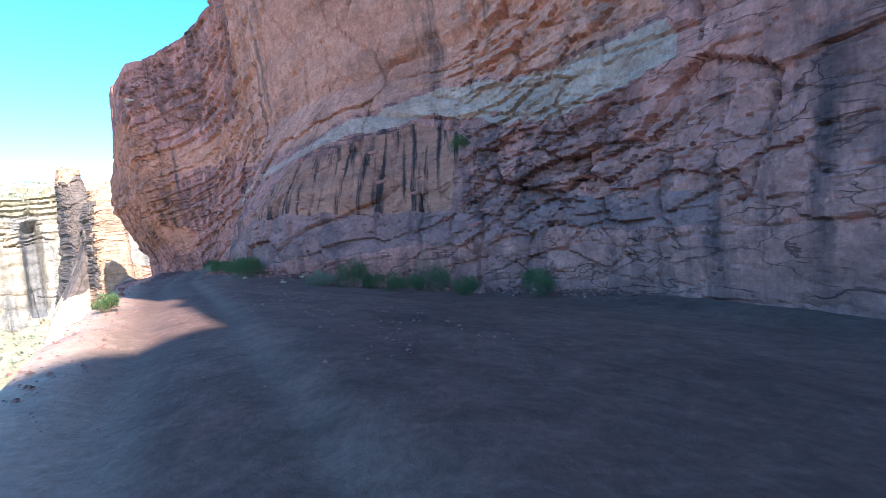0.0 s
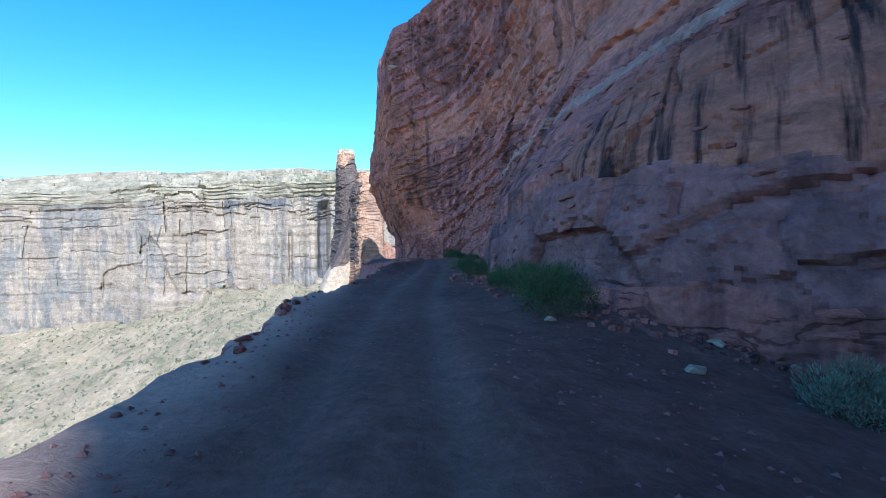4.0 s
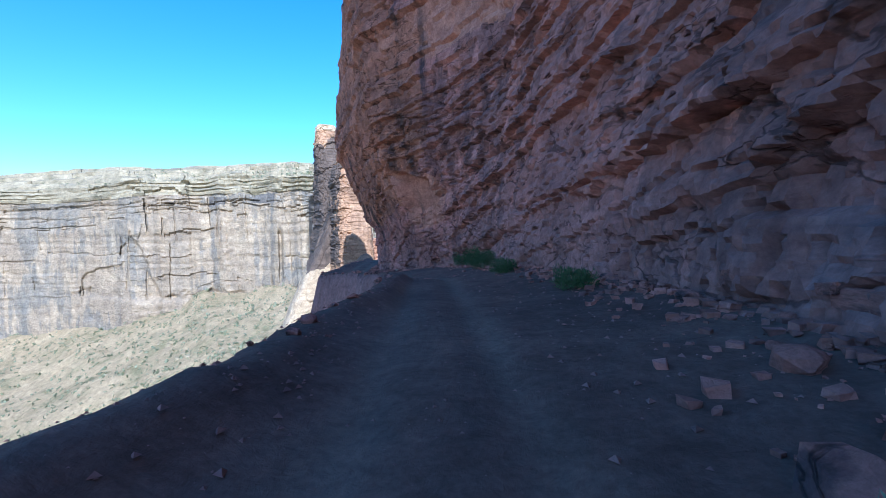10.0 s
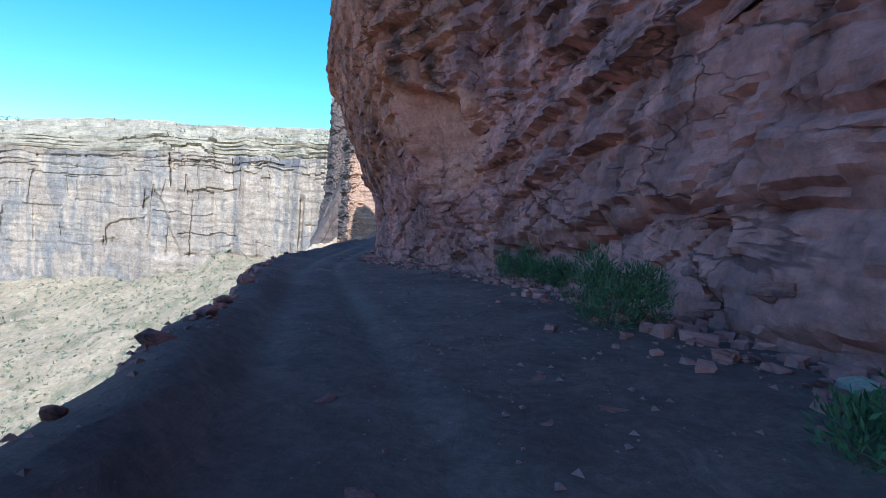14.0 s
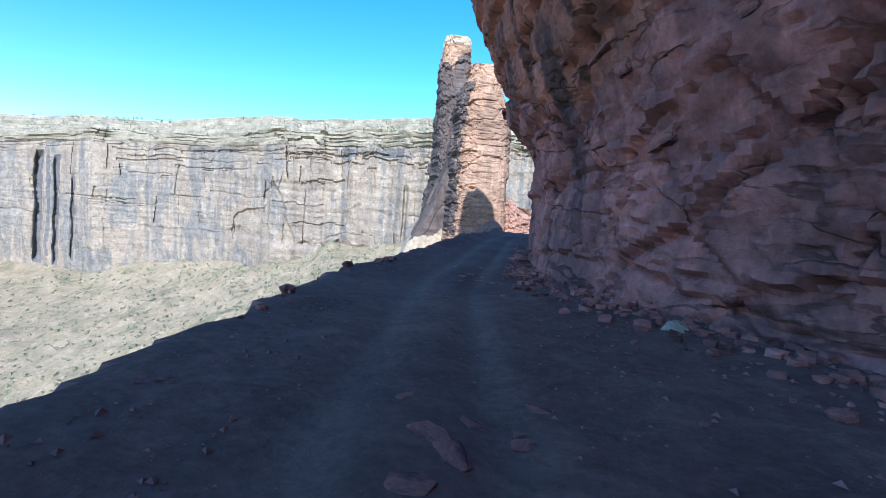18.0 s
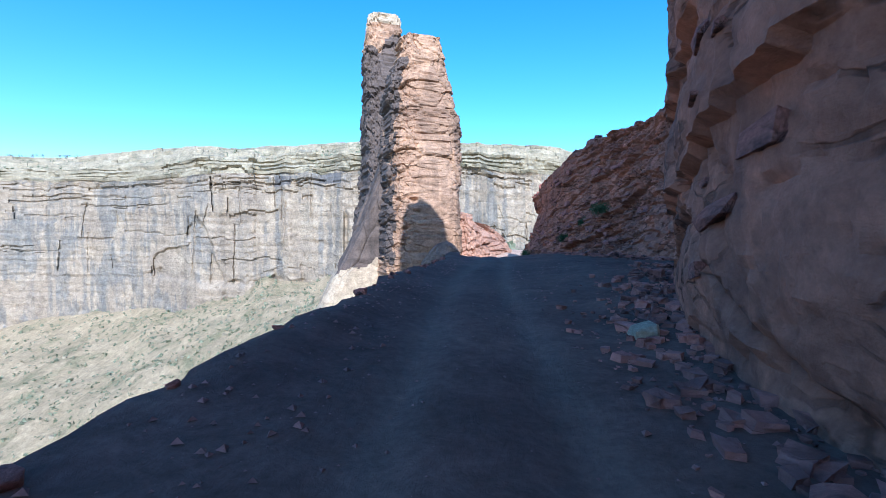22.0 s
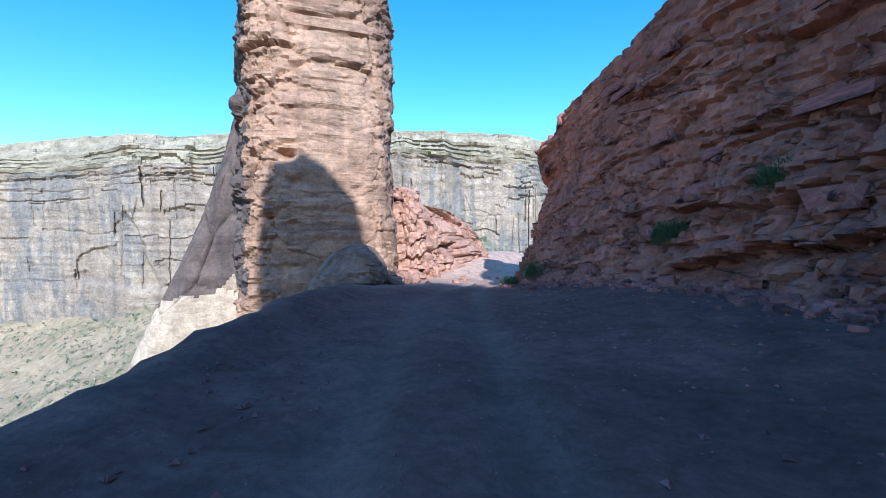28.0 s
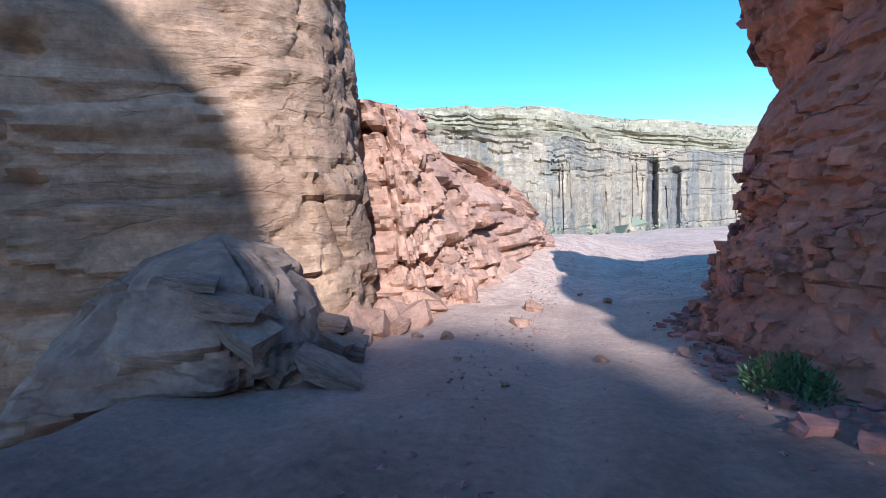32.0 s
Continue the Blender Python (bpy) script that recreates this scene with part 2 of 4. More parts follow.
ORANGE = rock_material("orange_sandstone", (0.63, 0.29, 0.2), (0.51, 0.222, 0.15), (0.30, 0.135, 0.098), (0.09, 0.06, 0.055), 0.7, joints=0.15, lump=0.2)
TOWER_ROCK = rock_material("tan_sandstone", (0.54, 0.355, 0.235), (0.43, 0.265, 0.165), (0.26, 0.15, 0.095), (0.095, 0.07, 0.062), 0.55, 2.2, 1.0, beds_amt=1.3, joints=0.2, lump=0.26, sheets=0.4)
FAR_ROCK = rock_material("pale_canyon_wall", (0.455, 0.38, 0.28), (0.385, 0.312, 0.23), (0.245, 0.2, 0.157), (0.135, 0.147, 0.155), 0.5, 0.5, 1.0, 0.14, beds_amt=0.5, tall=0.6, joints=0.0, sheets=0.7)
RIM_ROCK = rock_material("cream_rim_rock", (0.41, 0.36, 0.26), (0.29, 0.25, 0.178), (0.11, 0.11, 0.07), (0.2, 0.2, 0.14), 0.1, 1.5, 0.6, 0.3, joints=0.0)
DIRT = rock_material("packed_red_dirt", (0.21, 0.122, 0.095), (0.145, 0.081, 0.064), (0.095, 0.054, 0.044), (0.12, 0.08, 0.06), 0.0, 0.3, 0.5, 1.6, 0.0, lit_soil=(0.62, 0.43, 0.325))
LIT_DIRT = rock_material("sunlit_pink_dirt", (0.62, 0.44, 0.335), (0.52, 0.36, 0.27), (0.40, 0.27, 0.2), (0.2, 0.14, 0.1), 0.0, 0.3, 0.5, 1.8, 0.0)
PINK_ROCK = rock_material("pink_sandstone", (0.54, 0.335, 0.24), (0.44, 0.25, 0.175), (0.30, 0.16, 0.11), (0.14, 0.09, 0.08), 0.2, 1.6, 0.9, joints=0.25, lump=0.2)
MOUND_ROCK = rock_material("smooth_grey_tan_rock", (0.33, 0.235, 0.18), (0.26, 0.18, 0.135), (0.17, 0.115, 0.087), (0.12, 0.09, 0.075), 0.3, 1.4, 0.8, joints=0.3, lump=0.1)
TOWER_SHADE = rock_material("tower_shade_brown", (0.17, 0.13, 0.11), (0.12, 0.093, 0.08), (0.075, 0.06, 0.054), (0.05, 0.045, 0.045), 0.5, joints=0.05, lump=0.2)
SLATE = rock_material("slate_varnish_shade", (0.21, 0.195, 0.185), (0.155, 0.145, 0.14), (0.1, 0.095, 0.092), (0.07, 0.07, 0.07), 0.5, 0.5, 0.8, 0.3, joints=0.0)
FLOOR = rock_material("canyon_talus", (0.45, 0.36, 0.235), (0.33, 0.262, 0.165), (0.155, 0.162, 0.088), (0.2, 0.2, 0.15), 0.0, 0.1, 0.9, 0.32, 0.0)

# ---- ground: road bench, drop to the canyon, canyon floor, plateau ----
PATH_Y = np.array([r[2] for r in ROWS])
PATH_X = np.array([r[1] for r in ROWS])
PATH_Z = np.array([r[3] for r in ROWS])
ROAD_Y = np.array([-120, -60, -36, -20, 0, 20, 35, 50, 58, 66, 90, 104, 115, 122, 132, 150, 200, 3000.0])
ROAD_X = np.array([-70, -22, -1.7, -0.8, 0, 2.4, 3.3, -0.5, -2.3, -3.5, -3.4, -2.1, -2, -1.5, 0.5, 6, 24, 24.0])
ROAD_Z = np.array([0.1, 0.1, 0.0, 0.1, 0.0, 0, -0.15, -0.9, -1.65, -1.95, -1.95, -2.2, -2.5, -3.2, -4.2, -4.9, -5.6, -6.0])
RIM_D = np.array([3.5, 3.2, 2.0, 2.6, 3.4, 2.7, 1.9, 2.3, 3.4, 3.5, 2.8, 3.4, 4.0, 5, 9, 15, 26, 26.0])   # rim, left of the road's line


FAR_AZ = np.array([-125, -90, -70, -58, -50, -42, -33, -25, -14, -5, 0, 10, 23, 30, 60, 80.0])
FAR_R = np.array([700, 800, 900, 860, 660, 580, 440, 405, 340, 345, 345, 400, 540, 680, 900, 900.0])
FAR_BASE = np.array([-90, -118, -124, -116, -103, -83, -63, -44, -32, -25, -24, -24, -28, -32, -40, -40.0])


def ground_z(x, y):
    xc, zr, rim = np.interp(y, ROAD_Y, ROAD_X), np.interp(y, ROAD_Y, ROAD_Z), np.interp(y, ROAD_Y, RIM_D)
    rim = rim + 0.45 * rough(y * 0.25, y * 0 + 3.0, 5) + 0.1 * smooth_noise(y * 1.3, y * 0, 9) + 0.05 * smooth_noise(y * 3.3, y * 0, 10)
    dx = x - xc
    out = np.maximum(-rim - dx, 0)
    ends = np.maximum(np.hypot(np.maximum(x - 40, 0), np.maximum(y - 185 - 0.25 * (x - 5), 0)), np.maximum(y - 185, 0))
    out = np.maximum(out, ends)
    berm = 0.45 * np.exp(-((dx + rim - 0.5) / 0.6) ** 2) * np.clip(0.4 + rough(y * 0.12, y * 0 + 8, 33), 0, 1)
    crown = berm + 0.03 * rough(x * 0.9, y * 0.5, 21) + 0.05 * rough(x * 0.2, y * 0.15, 25)
    ruts = -0.09 * np.exp(-((np.abs(dx) - 0.8) / 0.3) ** 2)
    shoulder = 0.25 * np.clip((dx - 1.9) / 2.5, 0, 1.2) ** 1.3 * np.clip((y + 4) / 8, 0, 1) - 0.19 * np.clip(dx - 1.5, 0, 14) * np.clip((-y - 2) / 6, 0, 1) + 0.10 * np.clip((-dx - 1.8) / 1.0, 0, 1) * (0.5 + rough(x, y, 31, 3))
    stones = 0.10 * np.clip(rough(x * 1.7, y * 1.7, 41, 3), 0, 1) * np.clip((np.abs(dx) - 1.7), 0, 1)
    drop = np.minimum(out, 6) * 4.0 + np.maximum(out - 6, 0) * 0.8 + 2.2 * np.clip(out / 2 - 0.3, 0, 1) * rough(x * 0.25, y * 0.25, 51)
    apron = 1.5 * np.clip((1.4 + 0.55 * (y - 137) - x) / 6, 0, 1) * np.clip((y - 136) / 10, 0, 1) * np.clip((165 - y) / 8, 0, 1)
    z = zr + crown + ruts + shoulder + stones + apron - drop
    far, turn = np.hypot(x, y - 66), np.degrees(np.arctan2(x, y - 66))
    wall_r, wall_z = np.interp(turn, FAR_AZ, FAR_R), np.interp(turn, FAR_AZ, FAR_BASE)
    fan = np.clip((far - 120) / (wall_r - 120), 0, 1)
    floor_z = wall_z - 46 * (1 - fan) ** 0.8 + (11 * rough(x * 0.018, y * 0.018, 61) + 4.5 * rough(x * 0.06, y * 0.06, 65)) * np.clip(1.3 - fan, 0.2, 1)
    floor_z = floor_z + 9 * fan ** 3 * rough(turn * 0.35, turn * 0 + 4, 69)
    return np.maximum(z, floor_z)


def spaced(*runs):
    return np.unique(np.concatenate([np.arange(a, b, s) for a, b, s in runs]))


gx = spaced((-3000, -600, 300), (-600, -200, 5), (-200, -30, 3), (-30, -13, 0.8), (-13, 9, 0.22), (9, 24, 0.8), (24, 60, 4), (60, 500, 10), (500, 3001, 300))
gy = spaced((-3000, -300, 300), (-300, -60, 10), (-60, -40, 1.5), (-40, 140, 0.3), (140, 180, 1), (180, 300, 4), (300, 520, 5), (520, 3001, 300))
GX, GY = np.meshgrid(gx, gy)
GZ = ground_z(GX, GY)
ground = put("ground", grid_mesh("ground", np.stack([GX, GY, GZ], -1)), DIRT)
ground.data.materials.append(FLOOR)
ground.data.materials.append(LIT_DIRT)
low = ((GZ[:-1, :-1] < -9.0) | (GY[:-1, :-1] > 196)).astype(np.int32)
# past the bend the dirt is painted paler, as the sun shows it
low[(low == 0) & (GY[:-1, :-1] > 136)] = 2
ground.data.materials.append(DARK_ROCK)
steep = (np.abs(np.diff(GZ, axis=1))[:-1] > 1.1 * np.diff(GX, axis=1)[:-1]) & (GZ[:-1, :-1] > -40)
low[steep] = 3
side = np.abs(np.abs(GX - np.interp(GY, ROAD_Y, ROAD_X) + 0.12 * rough(GY * 0.1, GY * 0, 27)) - 0.85)
wear = np.exp(-(side / 0.33) ** 2) * np.clip(0.75 + 0.9 * rough(GX * 0.8, GY * 0.3, 28), 0, 1)
ground.data.attributes.new("wear", "FLOAT", "POINT").data.foreach_set("value", wear.reshape(-1).astype(np.float32))
ground.data.polygons.foreach_set("material_index", low.reshape(-1))
tagged(ground, "packed red dirt road bench above the canyon floor", "ground", kind="structure")


# ---- cliffs ----
def line_of(stations, step):
    """Even points, normals to the left of the way, and station numbers along a smoothed line."""
    st = np.array(stations, float)
    seg = np.r_[0, np.cumsum(np.hypot(*np.diff(st, axis=0).T))]
    s = np.arange(0, seg[-1], step)
    k = max(1, int(3.0 / step))
    x, y = np.interp(s, seg, st[:, 0]), np.interp(s, seg, st[:, 1])
    w = np.ones(2 * k + 1) / (2 * k + 1)
    x, y = (np.convolve(np.pad(v, k, mode="edge"), w, "valid") for v in (x, y))
    tx, ty = np.gradient(x), np.gradient(y)
    for _ in range(2):
        tx, ty = (np.convolve(np.pad(v, 2 * k, mode="edge"), np.ones(4 * k + 1) / (4 * k + 1), "valid") for v in (tx, ty))
    ln = np.hypot(tx, ty)
    return s, x, y, -ty / ln, tx / ln, np.interp(s, seg, np.arange(len(st)))


def cliff_sheet(name, stations, table, levels, tops, step, rise, seed, amps, material, foot, back=40.0, regions=(), calm=(), grooves=(), beds=(), hollows=()):
    """A rock wall: its foot follows the stations, its face leans by the table (outwards positive) at the levels over the foot."""
    s, x, y, nx, ny, k = line_of(stations, step)
    hs = np.concatenate([np.arange(-3.6, rise[0], rise[1]), np.arange(rise[0], levels[-1], rise[2])])
    tab = np.array(table, float)
    top = np.interp(k, np.arange(len(tops)), tops)
    base = np.interp(y, ROAD_Y, ROAD_Z) + foot
    H = np.where(hs[:, None] < 12, hs[:, None] * np.minimum(1, top / 12)[None, :],
                 12 + (hs[:, None] - 12) / (hs[-1] - 12) * (top - 12)[None, :])
    H = np.minimum(H, top[None, :])
    lean = np.zeros(H.shape)
    cols = np.stack([np.interp(k, np.arange(len(tab)), tab[:, c]) for c in range(tab.shape[1])], 0)
    for c in range(H.shape[1]):
        lean[:, c] = np.interp(H[:, c], levels, cols[:, c])
    S = np.repeat(s[None, :], len(hs), 0)
    warp = 1.2 * rough(S * 0.12, H * 0.12, seed + 90)
    d = np.zeros(S.shape)
    broken = np.clip(0.75 + 2.0 * rough(S * 0.07, H * 0.11, seed + 80, 3), 0.12, 1.6)
    for k0, k1, share in calm:
        broken = broken * (1 - (1 - share) * (np.clip((k - k0) / 0.4, 0, 1) * np.clip((k1 - k) / 0.4, 0, 1))[None])
    for size, amp, sq, sd in amps:
        amp = amp * (broken if size < 6 else 1.0)
        hgt, gap = slabs((S + warp * size * 0.4) / size, (H + warp + 0.12 * S) / (size * sq), seed + sd, 0.4, 0.2 if size > 6 else 0.7)
        d = d + (0.35 if size > 6 else 0.75) * amp * hgt - (0.05 + amp * (0.4 if size > 6 else 1.0)) * np.exp(-(gap / (0.07 / size ** 0.5)) ** 2)
    d = d + 0.45 * rough(S * 0.08, H * 0.1, seed + 40) + 0.10 * rough(S * 1.1, H * 1.6, seed + 44, 3)
    for k0, k1, thick, deep, dip in beds:       # beds whose lower edge stands out over the one below
        u = (H + dip * S + 1.1 * rough(S * 0.1, H * 0.12, seed + 51)) / thick
        row = np.floor(u)
        run = S / (thick * 2.6) + 0.37 * row + 0.5 * rough(S * 0.3, H * 0.3, seed + 52, 2)
        share = hash2(np.floor(run), row, seed + 53)
        here = np.clip((k - k0) / 0.5, 0, 1) * np.clip((k1 - k) / 0.5, 0, 1)
        gate = np.clip(1.1 + 2.2 * rough(S * 0.06, H * 0.1, seed + 54, 3), 0.1, 1)
        d = d + deep * here[None] * gate * share * (0.7 - (u - row)) - 0.12 * here[None] * gate * np.exp(-(np.abs(run - np.round(run)) / 0.035) ** 2)
    for k0, wide, deep in grooves:
        d = d - deep * np.exp(-((k[None] - k0 + 0.04 * rough(H * 0.3, H * 0, seed + 95)) / wide) ** 2)
    for k0, k1, low, high0, high1, deep in hollows:     # a smooth hollow under an overhang
        brow = np.interp(k, [k0, k1], [high0, high1])[None] + 0.25 * rough(S * 0.6, H * 0, seed + 56)
        m_ = np.clip((k - k0) / 0.06, 0, 1) * np.clip((k1 - k) / 0.15, 0, 1) * np.clip((brow - H) / 0.25, 0, 1) * np.clip((H - low) / 2.5, 0, 1)
        d = d * (1 - 0.9 * m_) - deep * m_
    bed = smooth_noise(S * 0.03, H * 1.1 + 0.1 * S, seed + 50)
    d = d + 0.14 * bed
    off = lean + d * np.clip((H + 1.5) / 2.5, 0.3, 1)
    X, Y, Z = x[None] + nx[None] * off, y[None] + ny[None] * off, base[None] + H + 0.25 * rough(S * 0.5, H * 0.5, seed + 60)
    pts = np.stack([X, Y, Z], -1)
    rows = [pts]
    for inward, fall in ((1.0, 0.3), (3.0, 1.6), (5.0, 10), (back, 14)):
        rows.append(np.stack([X[-1] - nx * inward, Y[-1] - ny * inward, Z[-1] + 0.6 * rough(s * 0.3, s * 0 + inward, seed) - fall], -1)[None])
    ob = put(name, grid_mesh(name, np.concatenate(rows, 0)), material)
    slot = np.zeros((len(hs) + 3, len(s) - 1), np.int32)
    K = k[None, :-1] + 0.25 * rough(S[:, :-1] * 0.15, H[:, :-1] * 0.15, seed + 70)
    HH = H[:, :-1] + 0.5 * rough(S[:, :-1] * 0.3, H[:, :-1] * 0.3, seed + 72)
    for n_, (mat, ks, lo, hi) in enumerate(regions):
        ob.data.materials.append(mat)
        inside = (K > ks[0]) & (K < ks[-1]) & (HH > np.interp(K, ks, lo)) & (HH < np.interp(K, ks, hi))
        slot[:len(hs)][inside] = n_ + 1
    ob.data.polygons.foreach_set("material_index", slot.reshape(-1))
    return ob, pts, np.stack([nx, ny], -1), H


LEVELS = [0, 1.5, 4, 8, 14, 20, 28, 34, 38, 44]


def widened(table):
    """A lean table of eight heights, spread over all the levels."""
    return list(np.interp(LEVELS, [0, 1.5, 4, 8, 14, 20, 28, 44], table))


BACK = [0, 0, -0.5, -1, -2, -3, -4, -6]
FLAT = [0] * 8
JUT = [0, 0, -0.5, -1, -2, -3, -4, -4.6, -1.2, 0]     # the unseen first corner juts out high up to end the sunlit band
# The first three stations are out of view, made tall to shade the road.
MAIN = [((2.5, -72), JUT, 98), ((5.6, -57), BACK, 100), ((11, -45), BACK, 100), ((16.5, -31), [0, -.2, -.6, -1.2, -2, -3, -4, -6], 92),
        ((18, -20), [0, -.3, -.8, -1.5, -2, -2, -3, -5], 56), ((16.5, -15), [0, -.5, -1.2, -3, -5, -5, -5, -6], 44),
        ((13.8, -11), [0, -.6, -2, -5, -7, -6, -6, -7], 44), ((8.8, -7.2), [0, -.6, -1.6, -5, -9, -8.5, -7.5, -7], 44),
        ((5.7, -3.8), [0, -.2, -1, -4.5, -9, -8.5, -7, -6.5], 44), ((5.0, 1), [0, 0, -.6, -4, -8, -7.5, -6, -5.5], 44),
        ((4.6, 8), [0, 0, -.4, -3.5, -7, -6.5, -5.5, -5], 44), ((5.1, 14), [0, -.2, -1, -3.5, -6, -5.5, -4.5, -4], 44),
        ((7.7, 21), [0, -.2, -.6, -1.5, -3, -3.2, -2.5, -2], 42), ((8.8, 29), [0, 0, 0, -.6, -2, -2.2, -2, -2], 40),
        ((8.6, 36), [0, 0, 0, -.5, -1.5, -2, -2, -2], 38), ((7.9, 44), [0, -.2, -.2, -.5, -1.5, -1.5, -1, 0], 38),
        ((6.8, 50.5), [0, 0, .2, .6, 1.2, 1.6, 2.5, 3], 36), ((4.4, 57), [0, .1, .9, 2.4, 4.8, 5.4, 5.8, 5.5], 36.5),
        ((1.8, 63), [0, .2, .8, 2.5, 4.5, 4.7, 4.7, 4.2], 36.6), ((-.4, 69), [0, 0, .3, 2.3, 4.6, 4.4, 3.8, 3.4], 36.8),
        ((-1.1, 75), [0, 0, .1, 2.4, 5.0, 4.6, 3, 2.6], 36.5), ((-.9, 79), [0, 0, .1, 1.2, 3, 3, 2, 1.5], 35), ((1.7, 86), FLAT, 15.5), ((5.4, 93.5), FLAT, 11), ((7.0, 98.8), FLAT, 22),
        ((13, 103), FLAT, 24)]
cliff_main, main_pts, main_out, main_h = cliff_sheet("cliff_wall", [m[0] for m in MAIN], [m[1] if len(m[1]) == 10 else widened(m[1]) for m in MAIN], LEVELS, [m[2] for m in MAIN],
                         0.135, (15, 0.12, 0.33), 3, [(7, 0.55, 0.8, 1), (2.8, 0.3, 0.5, 2), (1.15, 0.09, 0.5, 3), (0.5, 0.04, 0.6, 4)], RED_ROCK, 0.35, calm=[(16.7, 25.5, 0.3), (8.8, 11.4, 0.15), (11.4, 16.8, 0.6), (5.5, 9.8, 0.35)],
                         regions=[(DARK_ROCK, (3.4, 5.6, 8.4, 12), (0.2, 0.2, 0.2, 0.2), (1.5, 2.6, 3.6, 1.5)), (STREAKED, (5.6, 6.2, 8.0, 8.9), (2.2, 2.6, 3.4, 3.4), (7.6, 9.4, 7.8, 7.4)),
                                  (ORANGE, (3.6, 4.4, 5.1, 6, 8.5, 12, 13, 16.6), (9.6, 9.9, 11, 12.4, 9.6, 11, 15, 17), (34, 34, 34, 34, 34, 34, 20, 21)),
                                  # between stations 16 and 20 the warm colours paint in bounced sunlight
                                  (WARM_ROCK, (20.2, 21.5, 25.5), (-4, -4, -4), (3, 40, 40)), (WARM_ROCK, (16.2, 17, 18.5, 20.4), (11, 6, 5, 7), (19, 26, 30, 22)), (ORANGE, (16.4, 17.05), (4, 4), (7.7, 9.3)),
                                  (PALE_BAND, (3.6, 4.4, 5.1, 6, 7.2, 8.5, 12.5), (7.2, 7.0, 7.8, 9.8, 9.3, 8.2, 7.6), (9.3, 9.6, 10.7, 12.1, 10.7, 9.1, 8.1))],
                         grooves=[(23.75, 0.05, 1.6), (11.4, 0.07, 0.9)], hollows=[(16.42, 17.1, 3.2, 7.7, 9.3, 0.9), (12.6, 13.0, 8.0, 10.2, 10.6, 1.3), (11.7, 12.3, 9.0, 11.0, 13.0, 1.6)], beds=[(11.2, 17.6, 1.8, 0.75, 0.1), (11.4, 17.0, 0.6, 0.16, 0.14), (3.5, 5.8, 1.5, 0.5, 0.25), (17, 25.4, 2.6, 0.35, 0.1)])
tagged(cliff_main, "tall fractured red sandstone cliff in shade beside the road", "cliff", kind="structure")

# Added out of view behind the start; its height sets where the road's shade ends.
BEHIND = [((-11, -69), BACK, 20), ((-6, -70.5), BACK, 25.5), ((0, -71), BACK, 27), ((5, -70.5), BACK, 28), ((11, -69), BACK, 29)]
shade_blocker = cliff_sheet("cliff_shade_blocker", [m[0] for m in BEHIND], [widened(m[1]) for m in BEHIND], LEVELS, [m[2] for m in BEHIND], 0.5, (15, 0.5, 0.8), 23, [(7, 0.45, 0.8, 1), (2.8, 0.26, 0.42, 2)], RED_ROCK, 0.2)[0]
tagged(shade_blocker, "unseen red rock wall added to shade the first bend", "cliff", kind="structure")

SPUR_LEVELS = [0, 1.5, 4, 5.5, 7, 9, 12, 17]
SECOND = [((11, 100.5), [0, -.5, -1, -1.2, -1.4, -1.6, -2, -2], 12), ((7.6, 101), [0, -.8, -1.6, -1.8, -1.9, -2, -2.3, -2], 11), ((6.7, 106), [.2, -1, -2.2, -2.4, -2.5, -2.7, -3, -2], 10),
          ((5.6, 112), [.3, -.9, -2, -2.3, -2.4, -2.6, -3, -2], 10.5), ((4.5, 118.5), [.4, -.6, -1.5, -1.8, -1.7, -1.8, -2, -2], 10.4), ((3.4, 124), [.4, -.3, -1.2, -1.6, -1.3, -1.4, -1.5, -1], 9.2),
          ((2.7, 129), [.8, 0, -1.2, -1.8, -1.4, -1.2, -1, 0], 8.3), ((4.2, 133.5), [.8, .3, -.2, -.8, -.2, 0, -.2, 0], 8.2), ((9.5, 139), [0, -.3, -.6, -.6, -.6, -.8, -1, -1], 5.8),
          ((22, 143), [0, -.3, -.6, -.6, -.6, -.8, -1, -1], 5), ((45, 146), [0, -.3, -.6, -.6, -.6, -.8, -1, -1], 5)]
cliff_second, spur_pts, spur_out, spur_h = cliff_sheet("cliff_spur", [m[0] for m in SECOND], [m[1] for m in SECOND], SPUR_LEVELS, [m[2] for m in SECOND],
                           0.14, (12, 0.12, 0.4), 13, [(4, 0.5, 0.45, 1), (1.6, 0.24, 0.45, 2), (0.6, 0.11, 0.5, 3)], WARM_ROCK, 0.2, 25, beds=[(-1, 12, 1.3, 0.38, -0.04), (-1, 12, 0.5, 0.1, 0.05)])
tagged(cliff_second, "lower ledgy red rock spur with a rubble foot", "cliff", kind="structure")


